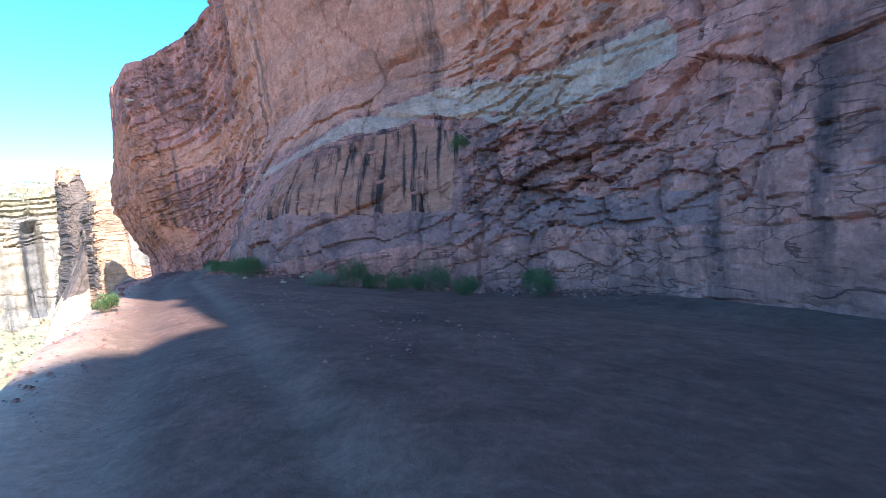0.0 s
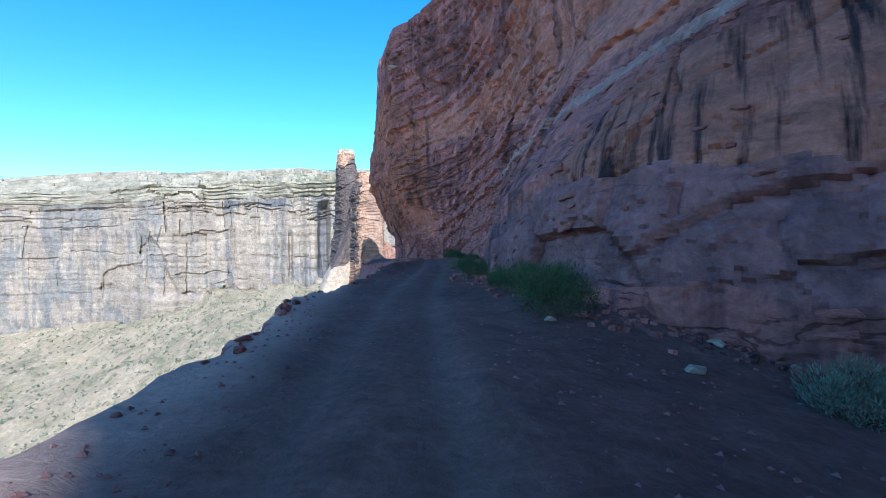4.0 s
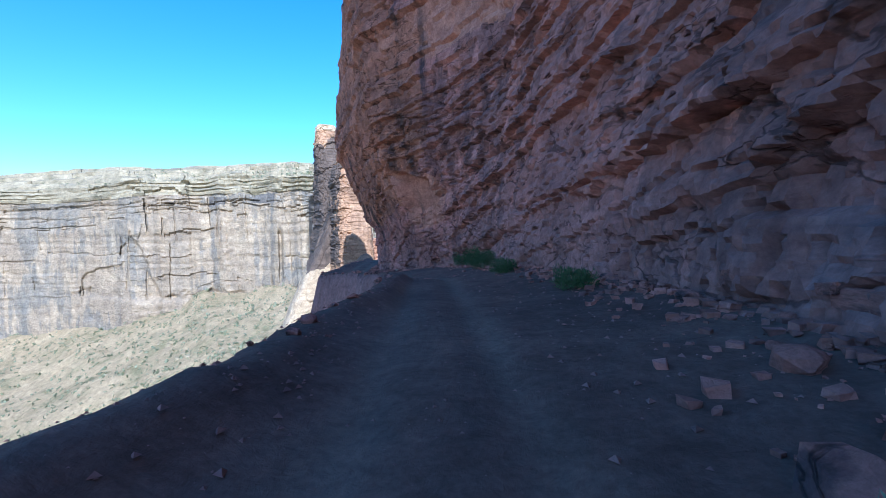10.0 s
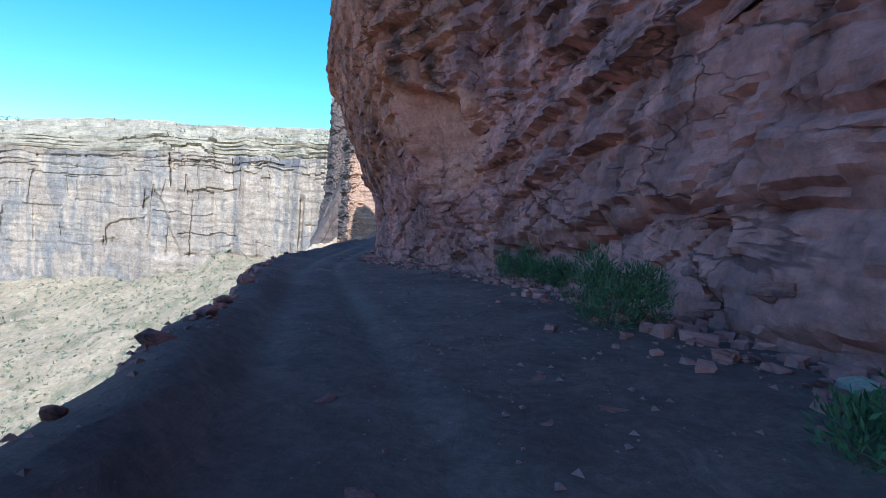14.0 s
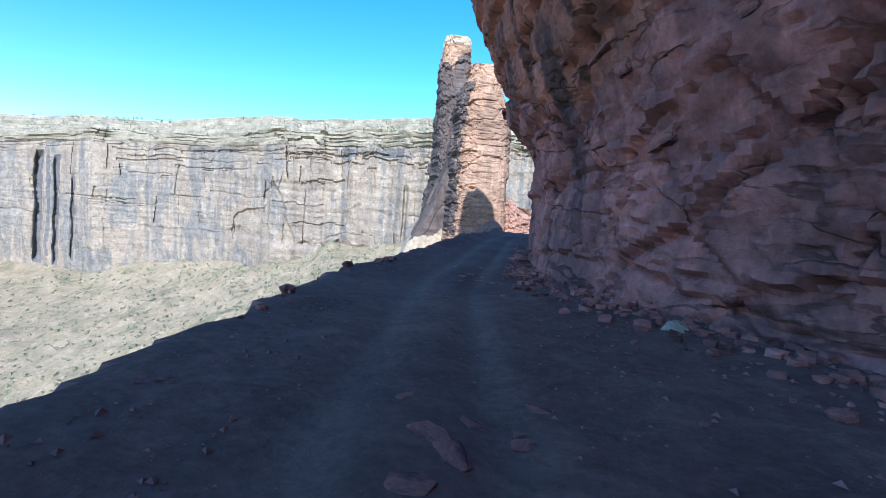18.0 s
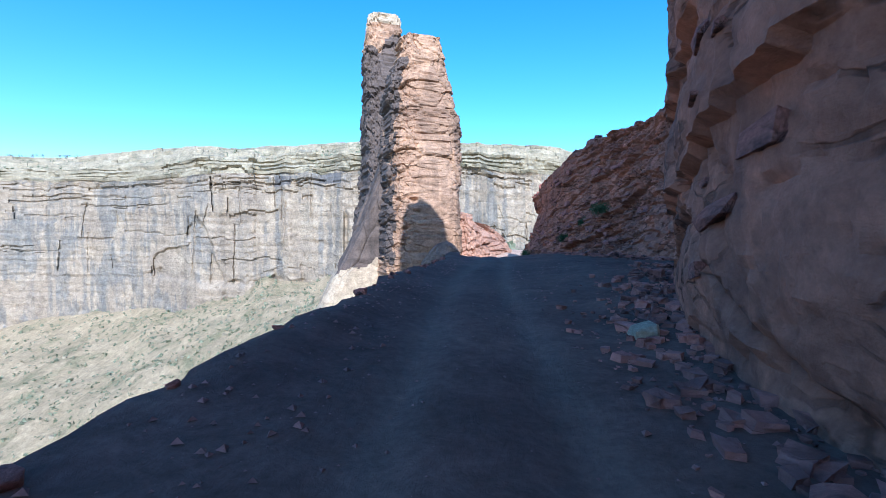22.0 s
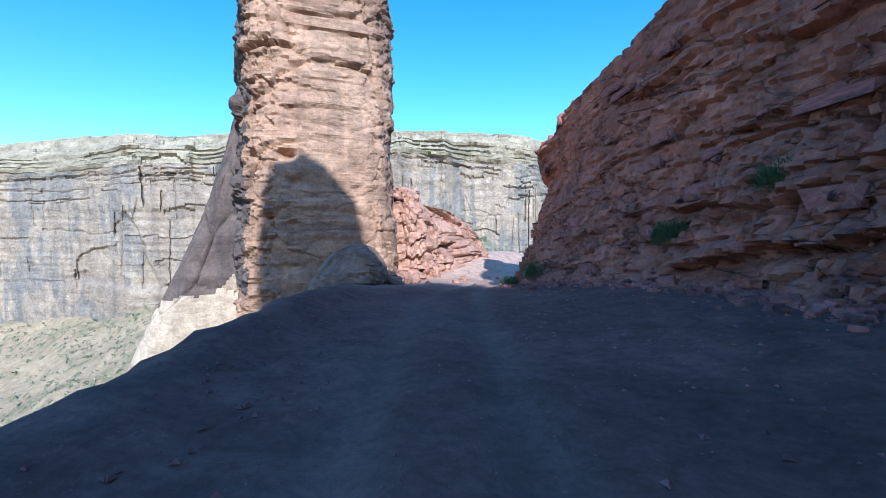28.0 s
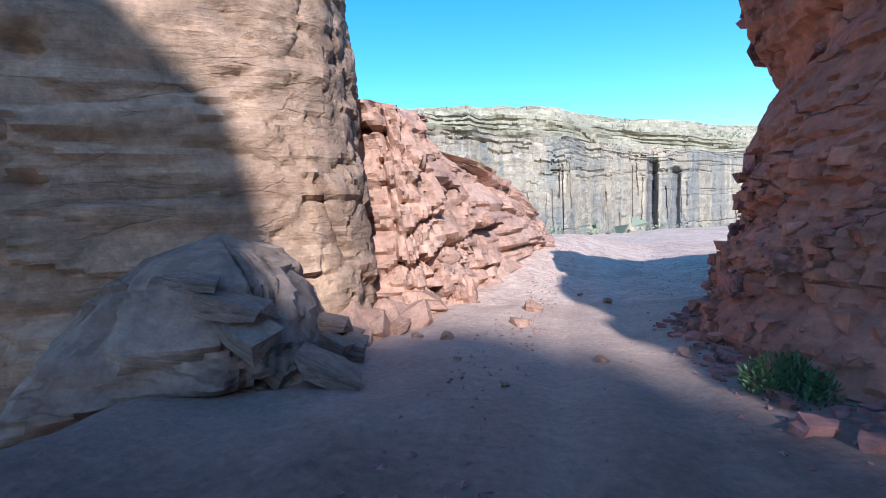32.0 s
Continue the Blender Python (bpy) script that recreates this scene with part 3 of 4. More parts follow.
# ---- the rock tower ----
def loft(name, rings, seed, material, step_a=0.3, step_h=0.25, pits=(), plain=0.0, amps=((3.4, 0.16, 0.5, 1), (1.2, 0.10, 0.45, 2), (0.5, 0.04, 0.6, 3))):
    """A standing rock: rings of (height, centre x, centre y, half width, half depth, turn)."""
    rings = np.array(rings, float)
    hs = np.arange(rings[0, 0], rings[-1, 0], step_h)
    cx, cy, a, b, turn = (np.interp(hs, rings[:, 0], rings[:, c]) for c in range(1, 6))
    count = int(2 * math.pi * rings[:, 3:5].max() / step_a)
    th = np.linspace(0, 2 * math.pi, count, endpoint=False)
    TH, H = np.meshgrid(th, hs)
    p = 0.5
    ex = np.sign(np.cos(TH)) * np.abs(np.cos(TH)) ** p
    ey = np.sign(np.sin(TH)) * np.abs(np.sin(TH)) ** p
    arc = TH * rings[:, 3:5].mean()
    d = 0.5 * rough(np.cos(TH) * 1.5 + H * 0.05, np.sin(TH) * 1.5 + H * 0.12, seed) + 0.08 * smooth_noise(np.cos(TH) * 2, H * 1.0 + np.sin(TH), seed + 5)
    for size, amp, sq, sd in amps:
        hgt, gap = slabs(arc / size, H / (size * sq) + 0.25 * rough(arc * 0.2, H * 0.2, seed), seed + sd, 0.5, 0.3)
        d = d + amp * hgt - amp * 0.8 * np.exp(-(gap / 0.07) ** 2)
    d = d * (1 - plain * np.clip((np.cos(TH + 0.5) + 0.25) * 1.2, 0, 1) * np.clip((12 - H) / 8, 0.35, 1))
    X, Y = (a[:, None] + d) * ex, (b[:, None] + d) * ey
    c, s_ = np.cos(np.radians(turn))[:, None], np.sin(np.radians(turn))[:, None]
    pts = np.stack([cx[:, None] + c * X - s_ * Y, cy[:, None] + s_ * X + c * Y, H], -1)
    axis = np.stack([np.repeat(cx[:, None], count, 1), np.repeat(cy[:, None], count, 1), H], -1)
    for px_, py_, pz_, r_, deep_ in pits:
        far_ = np.sqrt(((pts - np.array([px_, py_, pz_])) ** 2 * np.array([1, 1, 3.0]) * (1 + 0.5 * rough(pts[..., 0] * 1.3, pts[..., 2] * 1.8, seed + 66, 3))[..., None]).sum(-1))
        pts = pts + (axis - pts) / np.linalg.norm(axis - pts, axis=2, keepdims=True) * (deep_ * np.exp(-(far_ / r_) ** 4))[..., None]
    cap = pts[-1:].copy()
    caps = [pts]
    for shrink in (0.7, 0.35, 0.02):
        q = cap.copy()
        q[..., :2] = cap[..., :2].mean(1, keepdims=True) + (cap[..., :2] - cap[..., :2].mean(1, keepdims=True)) * shrink
        q[..., 2] += 0.35 * (1 - shrink)
        caps.append(q)
    return put(name, grid_mesh(name, np.concatenate(caps, 0), True), material)


tower = tagged(new("rock_tower"), "tall layered tan sandstone tower beside the road", "rock tower")
dig = random.Random(9)
PITS = [(-5.6, 129.0, 5.1, 0.55, 1.1), (-6.7, 128.8, 2.4, 0.6, 1.0), (-7.6, 128.8, 2.6, 0.4, 0.8), (-11, 129.2, 3.8, 0.6, 1.0), (-10.2, 129.2, 4.0, 0.35, 0.6)] + [
    (dig.uniform(-14, -6), 129.3, dig.uniform(-2, 18), dig.uniform(0.25, 0.6), dig.uniform(0.3, 0.8)) for _ in range(36)]
CRAGGY = ((4.5, 0.3, 0.7, 1), (1.7, 0.17, 0.4, 2), (0.7, 0.09, 0.45, 3))
BROKEN = ((2.2, 0.3, 0.9, 1), (0.9, 0.2, 0.8, 2), (0.4, 0.09, 0.8, 3))
front = loft("tower_front", [(-14, -11.3, 136.2, 5.5, 6.4, 24), (-4, -11.2, 135.7, 5.1, 5.9, 24), (3, -11.1, 135.2, 4.9, 5.5, 24), (12, -11.0, 135.2, 4.9, 5.2, 24),
                             (18, -11.3, 135, 4.2, 4.7, 24), (22.5, -11.2, 134.8, 3.1, 3.7, 24), (24, -11.2, 134.6, 2.7, 3.2, 24), (25.4, -11.3, 134.4, 2.2, 2.7, 24)], 31, TOWER_ROCK, 0.16, 0.13, PITS, 0.6, CRAGGY)
front.data.materials.append(TOWER_SHADE)
for p in front.data.polygons:             # shade painted as dark colour on the side towards the canyon
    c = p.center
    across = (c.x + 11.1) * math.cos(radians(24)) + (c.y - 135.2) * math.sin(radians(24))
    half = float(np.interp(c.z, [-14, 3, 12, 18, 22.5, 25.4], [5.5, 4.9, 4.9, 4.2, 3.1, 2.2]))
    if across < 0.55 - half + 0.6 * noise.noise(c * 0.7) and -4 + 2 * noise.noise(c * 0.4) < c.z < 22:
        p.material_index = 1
rear = loft("tower_rear", [(-20, -20, 152, 9, 15, 22), (-6, -19.5, 151, 5.5, 12, 22), (8, -18.6, 151, 4.2, 9, 22), (20, -18.8, 151, 3.8, 6, 22), (29, -19.2, 151, 3.5, 3.6, 22),
                           (33, -19.5, 151, 3.1, 3, 22), (36.5, -19.6, 151, 2.4, 2.6, 22)], 37, TOWER_ROCK, 0.3, 0.25, (), 0.0, CRAGGY)
rear.data.materials.append(TOWER_SHADE)
rear.data.materials.append(PALE_ROCK)
mids = np.array([tuple(p.center) for p in rear.data.polygons])
# the front's shadow on the rear, painted dark up to a ragged height
shade_top = 31 + 4 * rough(mids[:, 0] * 0.3, mids[:, 1] * 0.3 + mids[:, 2] * 0.05, 62, 3)
rear.data.polygons.foreach_set("material_index", np.where(mids[:, 2] > 34.5, 2, np.where(mids[:, 2] < shade_top, 1, 0)).astype(np.int32))
skirt = loft("tower_skirt", [(-40, -27, 142, 12, 7, 20), (-9, -21.5, 139.5, 4.2, 4.5, 20), (0, -18.3, 139, 2.7, 4.2, 20), (8, -16, 138.5, 1.7, 3.5, 20), (14, -15, 138, 0.8, 3, 20)], 41, PALE_ROCK, 0.25, 0.2, (), 0.0, ((4.0, 0.2, 1.4, 1), (1.2, 0.04, 1.2, 2)))
skirt.data.materials.append(TOWER_SHADE)
mids = np.array([tuple(p.center) for p in skirt.data.polygons])
# skirt: painted shade above a ragged line, pale rock below
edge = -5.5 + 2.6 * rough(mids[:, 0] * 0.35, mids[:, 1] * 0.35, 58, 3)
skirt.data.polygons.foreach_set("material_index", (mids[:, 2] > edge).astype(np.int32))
mound = loft("tower_mound", [(-8, -7.8, 129.2, 3.4, 3.2, 0), (-4.2, -7.5, 129.3, 2.4, 2.3, 10), (-3, -7.2, 129.3, 1.9, 1.9, 10), (-2.1, -6.9, 129.3, 1.4, 1.4, 10), (-1.6, -6.8, 129.3, 0.8, 0.9, 10)], 43, MOUND_ROCK, 0.14, 0.1, (), 0.0, ((2.6, 0.16, 0.9, 1), (0.9, 0.07, 0.6, 2), (0.35, 0.03, 0.5, 3)))
bank = loft("red_bank", [(-8, -2.2, 143.5, 3.2, 9.5, -26), (-3.2, -2.2, 143.3, 2.4, 8.5, -26), (-1.8, -2.5, 142.6, 1.9, 7.4, -26), (-0.6, -2.8, 141.6, 1.4, 6.2, -26), (0.5, -3.2, 140.7, 0.9, 4.8, -26), (1.1, -3.8, 139.5, 0.6, 3.0, -26)],
            47, PINK_ROCK, 0.16, 0.12, (), 0.0, BROKEN)
outcrop = loft("tower_outcrop", [(-6, -4.7, 137.2, 2.3, 2.8, -20), (-1, -4.8, 137.1, 1.8, 2.2, -20), (0.9, -4.9, 137, 1.5, 1.9, -20), (1.9, -5.1, 136.8, 1.3, 1.6, -20), (2.4, -5.2, 136.8, 0.9, 1.2, -20)], 49, PINK_ROCK, 0.14, 0.12, (), 0.0, BROKEN)
for o in (front, rear, skirt, mound, bank, outcrop):
    o.parent = tower


# ---- the far canyon wall ----
def far_wall():
    az = np.radians(np.concatenate([np.arange(-125, -75, 0.4), np.arange(-75, 45, 0.08), np.arange(45, 80, 0.4)]))
    R0 = np.interp(np.degrees(az), FAR_AZ, FAR_R) + 18 * rough(az * 6, az * 0 + 1, 71) + 8 * rough(az * 22, az * 0 + 5, 75)
    prof = [(-180, -8), (-150, -2), (-130, 0)] + [(h, 0.0) for h in np.arange(-125, -50, 2.0)] + [(h, 0.0) for h in np.arange(-50, 46.2, 1.1)] + [
        (46.6, 0), (47, 6), (48.5, 6), (49, 3), (51, 3), (51.4, 9.5), (53, 9.5), (53.5, 6.5), (55.2, 6.5), (55.6, 15), (57.2, 15), (57.7, 11.5), (59.4, 11.5), (59.8, 21), (61.6, 21), (62, 17.5), (63.8, 17.5), (64.2, 31), (66, 36), (67, 50), (70, 52), (71.5, 66), (75, 68), (77, 84), (81, 86), (83, 104), (87, 106), (90, 128), (94, 132), (97, 160), (100, 220), (112, 700), (130, 2200)]
    hs, back = np.array(prof).T
    AZ, H = np.meshgrid(az, hs)
    arc = AZ * 395
    upright = np.clip((H + 150) / 10, 0, 1)
    column = np.abs(rough(arc * 0.02 + 0.15 * rough(H * 0.03, arc * 0.01, 80), H * 0.006, 81, 5))
    d = 8 * column + 1.6 * rough(arc * 0.16, H * 0.012, 83, 4) + 0.9 * smooth_noise(arc * 0.01, H * 0.35, 84)
    hgt, gap = slabs(arc / 17, H / 26, 86, 0.5)
    d = d + 0.9 * hgt
    for mid, wide, deep, lo, hi in ((-53.9, 0.3, 14, -110, 36), (-52.6, 0.2, 10, -110, 30), (-51.4, 0.12, 7, -100, 10), (-11.8, 0.8, 16, -30, 44), (-16.5, 0.25, 6, -32, 20), (19.2, 0.5, 16, -40, 40), (21.4, 0.5, 14, -46, 30), (-70, 0.8, 14, -40, 40)):
        d = d + deep * np.exp(-((np.degrees(AZ) - mid - 0.002 * H - 0.25 * rough(H * 0.03, AZ * 0 + mid, 85)) / wide) ** 4) * np.clip((H - lo) / 8, 0, 1) * np.clip((hi - H) / 8, 0, 1)
    bow = np.degrees(AZ) + 33 + 1.6 * rough(H * 0.06, AZ * 30, 88)
    arch = np.clip(1 - np.where(bow < 0, -bow / 4.6, bow / 3.0), 0, 1)
    d = d + 5.0 * np.clip((H + 46) / 3, 0, 1) * np.clip((-44 + 60 * arch + 16 * rough(arc * 0.06, H * 0.08, 89) - H) / 5, 0, 1)
    q = np.random.default_rng(44)
    deg = np.degrees(AZ)
    for _ in range(90):                  # upright cracks
        mid, wide, lo = q.uniform(-72, 42), q.uniform(0.03, 0.09), q.uniform(-55, 20)
        hi = min(45, lo + q.uniform(12, 60))
        sway = 0.12 * rough(H * 0.09, H * 0 + mid, 45) + 0.01 * q.uniform(-1, 1) * H
        near = np.abs(deg - mid - sway) < wide
        d = d + np.where(near & (H > lo) & (H < hi), q.uniform(0.8, 3.0), 0)
    for _ in range(190):                  # overhung bedding ledges
        mid, wide = q.uniform(-72, 42), q.uniform(0.6, 3.2)
        lev = q.choice([q.uniform(-40, 30), q.uniform(20, 46), q.uniform(30, 46), q.uniform(38, 46)])
        line = lev + 1.6 * (hash2(np.floor(deg * 1.1 + mid), H * 0, 46) - 0.5) + 0.6 * rough(deg * 1.5, H * 0 + mid, 47)
        near = (np.abs(deg - mid) < wide) & (np.abs(H - line) < q.uniform(0.5, 0.9))
        d = d + np.where(near, q.uniform(0.8, 3.0), 0)
    ledge, _ = slabs(arc / 22 + H * 0.07, H / 9, 97, 0.7)
    d = d + (2.4 * ledge + 6 * rough(arc * 0.05, H * 0.06, 87)) * np.clip((H - 44) / 6, 0, 1)
    hollow = np.isin(np.round(hs, 1), (47.0, 48.5, 51.4, 53.0, 55.6, 57.2, 59.8, 61.6))[:, None]
    filled = np.clip(0.6 + 2.2 * rough(arc * 0.035, H * 0.12, 101), 0, 1)
    R = R0[None] + back[:, None] + d * upright - 3.2 * hollow * filled
    Z = H + 5.0 * rough(arc * 0.02, H * 0.02 + 2, 91) + 2.0 * rough(arc * 0.09, H * 0.1, 93)
    pts = np.stack([R * np.sin(AZ), 66 + R * np.cos(AZ), Z], -1)
    ob = put("canyon_wall", grid_mesh("canyon_wall", pts), FAR_ROCK)
    ob.data.materials.append(RIM_ROCK)
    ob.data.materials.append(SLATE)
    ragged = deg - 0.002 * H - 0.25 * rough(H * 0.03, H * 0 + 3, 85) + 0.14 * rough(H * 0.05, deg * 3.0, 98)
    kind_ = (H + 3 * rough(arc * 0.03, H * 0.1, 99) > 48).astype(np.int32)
    # slate columns: varnish, and the recesses' shade painted in with it
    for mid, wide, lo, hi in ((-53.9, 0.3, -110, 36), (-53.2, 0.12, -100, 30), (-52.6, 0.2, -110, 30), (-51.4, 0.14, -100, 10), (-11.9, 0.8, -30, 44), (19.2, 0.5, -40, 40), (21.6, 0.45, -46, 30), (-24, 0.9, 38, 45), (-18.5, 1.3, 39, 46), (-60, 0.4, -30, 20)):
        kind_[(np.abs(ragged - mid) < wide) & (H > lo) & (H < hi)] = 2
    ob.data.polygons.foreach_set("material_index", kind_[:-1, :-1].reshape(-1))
    return ob


tagged(far_wall(), "sunlit pale canyon wall with dark varnish streaks", "canyon wall", kind="structure")


# ---- plants ----
def plant_material(name, a, b):
    m = bpy.data.materials.new(name)
    m.use_nodes = True
    n, link = m.node_tree.nodes, m.node_tree.links.new
    geo = n.new("ShaderNodeNewGeometry")
    r = n.new("ShaderNodeValToRGB")
    r.color_ramp.elements[0].color, r.color_ramp.elements[1].color = (*a, 1), (*b, 1)
    link(geo.outputs["Random Per Island"], r.inputs[0])
    link(r.outputs[0], n["Principled BSDF"].inputs["Base Color"])
    n["Principled BSDF"].inputs["Roughness"].default_value = 0.7
    return m


GREEN = plant_material("green_leaf", (0.035, 0.072, 0.02), (0.095, 0.145, 0.05))
SAGE = plant_material("sage_leaf", (0.13, 0.15, 0.09), (0.24, 0.26, 0.17))
STRAW = plant_material("dry_straw", (0.34, 0.27, 0.15), (0.48, 0.4, 0.24))
TWIG = plant_material("dry_twig", (0.16, 0.11, 0.07), (0.24, 0.18, 0.11))


def blades(name, count, radius, height, width, spread, seed, material, parent, short=True):
    """Many thin bent leaves that rise from a tuft."""
    rng = np.random.default_rng(seed)
    ang, rad = rng.uniform(0, 2 * math.pi, count), radius * np.sqrt(rng.uniform(0, 1, count))
    lobes = 0.75 + 0.35 * np.sin(ang * 3 + seed) + 0.15 * np.sin(ang * 7 + seed * 2)
    bx, by = rad * np.cos(ang) * 0.65, rad * np.sin(ang) * 0.65
    up = height * rng.uniform(0.35, 1.0, count) * (1.05 - 0.5 * (rad / radius) ** 2) * lobes
    ox, oy = np.cos(ang) * rad * spread + rng.normal(0, 0.16 * radius, count), np.sin(ang) * rad * spread + rng.normal(0, 0.16 * radius, count)
    ta = rng.uniform(0, 2 * math.pi, count)
    wx, wy = np.cos(ta) * width, np.sin(ta) * width
    crown = up.copy()
    jx, jy, jz = rng.normal(0, 1, (3, count))
    if short:
        up = up * rng.uniform(0.2, 1.0, count) ** 0.7
    z0 = np.maximum(up - rng.uniform(0.10, 0.26, count), 0) if short else up * 0
    v = np.zeros((count, 5, 3))
    for k, (f, wd) in enumerate(((0, 0.6), (0, -0.6), (0.55, -1), (0.55, 1), (1, 0))):
        zz = z0 + (up - z0) * f
        bend = (zz / np.maximum(crown, 1e-3)) ** 0.9
        jit = f * (0.10 if short else 0.03)
        v[:, k] = np.stack([bx + ox * bend + wx * wd + jit * jx, by + oy * bend + wy * wd + jit * jy, zz + jit * jz], -1)
    base = np.arange(count)[:, None] * 5
    me = bpy.data.meshes.new(name)
    quads, tris = base + np.array([0, 1, 2, 3]), base + np.array([3, 2, 4])
    me.from_pydata(v.reshape(-1, 3).tolist(), [], quads.tolist() + tris.tolist())
    return put(name, me, material, parent)


def leafage(name, size, tall, seed, material, parent, count=5200):
    """A dense rounded crown: small leaves in uneven clumps, more of them towards the outside."""
    rng = np.random.default_rng(seed)
    n = 16
    ang, rad = rng.uniform(0, 2 * math.pi, n), size * np.sqrt(rng.uniform(0.05, 1, n)) * 0.8
    cz = tall * (0.3 + 0.65 * rng.uniform(0, 1, n)) * (1.1 - 0.45 * rad / size)
    ball = rng.uniform(0.28, 0.5, n) * size
    pick = rng.integers(0, n, count)
    way = rng.normal(0, 1, (count, 3))
    way /= np.linalg.norm(way, axis=1, keepdims=True)
    c = np.stack([rad * np.cos(ang), rad * np.sin(ang), cz], -1)[pick] + way * (ball[pick] * rng.uniform(0.2, 1.0, count) ** 0.5)[:, None] * np.array([1, 1, 1.15])
    c[:, 2] = np.maximum(c[:, 2], 0.03 + 0.1 * rng.uniform(0, 1, count))
    tip = way * 0.7 + np.array([0, 0, 0.9]) + rng.normal(0, 0.35, (count, 3))
    tip *= (rng.uniform(0.05, 0.13, count) / np.linalg.norm(tip, axis=1))[:, None]
    side = np.cross(tip, rng.normal(0, 1, (count, 3)))
    side *= (rng.uniform(0.008, 0.016, count) / np.linalg.norm(side, axis=1))[:, None]
    v = np.stack([c, c + tip * 0.5 + side, c + tip, c + tip * 0.5 - side], 1)
    me = bpy.data.meshes.new(name)
    me.from_pydata(v.reshape(-1, 3).tolist(), [], (np.arange(count)[:, None] * 4 + np.arange(4)).tolist())
    return put(name, me, material, parent)


def bush(x, y, z, size, tall, seed, leaf=GREEN, label="green desert shrub at the foot of the cliff"):
    ob = tagged(new("bush"), label, "bush", group="roadside bushes")
    ob.matrix_world = pose(x, y, z, 0, 0, seed * 37 % 360)
    leaves = leafage("foliage", size, tall, seed, leaf, ob, int(5200 * min(1.0, size ** 1.5 + 0.05)))
    tagged(leaves, kind="stuff")
    tagged(blades("stem_tuft", 60, size * 0.7, tall * 0.8, 0.008, 0.7, seed + 1, TWIG, ob, False), kind="stuff")
    return ob


def on_ground(x, y):
    return float(ground_z(np.array([float(x)]), np.array([float(y)]))[0])


BUSHES = [(8.5, -9.8, 1.05, 1.6), (9.1, -14.2, .65, .9), (10.4, -14.0, .6, .8), (12.6, -12.4, 1.3, 1.8), (9.6, -10.6, .7, .9), (7.0, -8.5, .8, .9), (12.0, -16.7, .75, 1.0), (15.0, -18.9, .95, 1.6),
          (3.9, -3.4, 1.1, 1.2), (4.1, -1.6, .9, 1.0), (3.9, .6, .8, .9), (3.7, 2.4, .6, .7), (3.6, 6.8, .7, .8), (4.2, 12.7, .75, .8), (3.8, 16.4, .6, .6),
          (6.9, 49.0, 1.0, 1.2), (7.2, 46.8, .8, .9), (6.6, 40.8, .9, 1.05), (6.8, 36.0, .65, .6), (6.9, 27.5, .6, .5)]
for k, (x, y, size, tall) in enumerate(BUSHES):
    bush(x, y, on_ground(x, y) - 0.05, size, tall, 100 + 3 * k, SAGE if k in (5, 14) else GREEN,
         "pale sage shrub among stones by the road" if k in (5, 14) else "green desert shrub at the foot of the cliff")
bush(-2.75, -19.4, on_ground(-2.75, -19.4), 0.3, 0.5, 301, GREEN, "sunlit green plant on the road's outer edge")


# ---- loose stones and slabs ----
def stone_mesh(name, seed, flat, count=20, clip=0.9):
    """An angular stone: the hull of a few uneven points."""
    rng = random.Random(seed)
    bm = bmesh.new()
    for _ in range(count):
        v = Vector((rng.uniform(-1, 1), rng.uniform(-1, 1), rng.uniform(-1, 1)))
        v = v.normalized() * rng.uniform(0.75, 1.0)
        v = Vector([max(-clip, min(clip, c)) for c in v])
        bm.verts.new((v.x, v.y, v.z * flat))
    bmesh.ops.convex_hull(bm, input=bm.verts)
    loose = [v for v in bm.verts if not v.link_faces]
    bmesh.ops.delete(bm, geom=loose, context="VERTS")
    me = bpy.data.meshes.new(name)
    bm.to_mesh(me)
    bm.free()
    me.shade_flat()
    return me


STONES = {m: [stone_mesh("stone", 10 + k, f) for k, f in enumerate((0.75, 0.6, 0.5, 0.85, 0.65, 0.45))] for m in ("red", "tan", "pink")}
for me in STONES["red"]:
    me.materials.append(RED_ROCK)
for me in STONES["pink"]:
    me.materials.append(PINK_ROCK)
for me in STONES["tan"]:
    me.materials.append(PALE_ROCK)


def block_mesh(name, seed):
    """A broken block: a box with uneven corners and one or two of them knocked off."""
    rng = random.Random(seed)
    bm = bmesh.new()
    lost = rng.randrange(8)
    for n_ in range(8):
        c = Vector((1 if n_ & 1 else -1, 1 if n_ & 2 else -1, 1 if n_ & 4 else -1))
        c = Vector([v * rng.uniform(0.6, 1.0) for v in c])
        if n_ == lost:
            for axis in range(3):
                v = c.copy()
                v[axis] *= rng.uniform(0.0, 0.4)
                bm.verts.new(v)
        else:
            bm.verts.new(c)
    bmesh.ops.convex_hull(bm, input=bm.verts)
    me = bpy.data.meshes.new(name)
    bm.to_mesh(me)
    bm.free()
    me.shade_flat()
    return me


SLABS = [block_mesh("slab", 50 + k) for k in range(8)]
for me in SLABS:
    me.materials.append(RED_ROCK)


def boulder(x, y, size, seed, tone="red", z=None, label="angular fallen sandstone block beside the road", group="fallen blocks"):
    rng = random.Random(seed)
    ob = new("boulder", STONES[tone][seed % 6])
    zz = on_ground(x, y) if z is None else z
    ob.matrix_world = pose(x, y, zz + size * 0.16, rng.uniform(-15, 15), rng.uniform(-15, 15), rng.uniform(0, 360)) @ Matrix.Diagonal((size, size * rng.uniform(0.7, 1.1), size, 1))
    return tagged(ob, label, "rock", group=group)


def inside_rim(x, y):
    """The nearest place to x on the firm side of the outer edge."""
    level = float(np.interp(y, ROAD_Y, ROAD_Z))
    for _ in range(30):
        if min(on_ground(x - 0.3, y), on_ground(x, y)) > level - 0.3:
            break
        x += 0.12
    return x


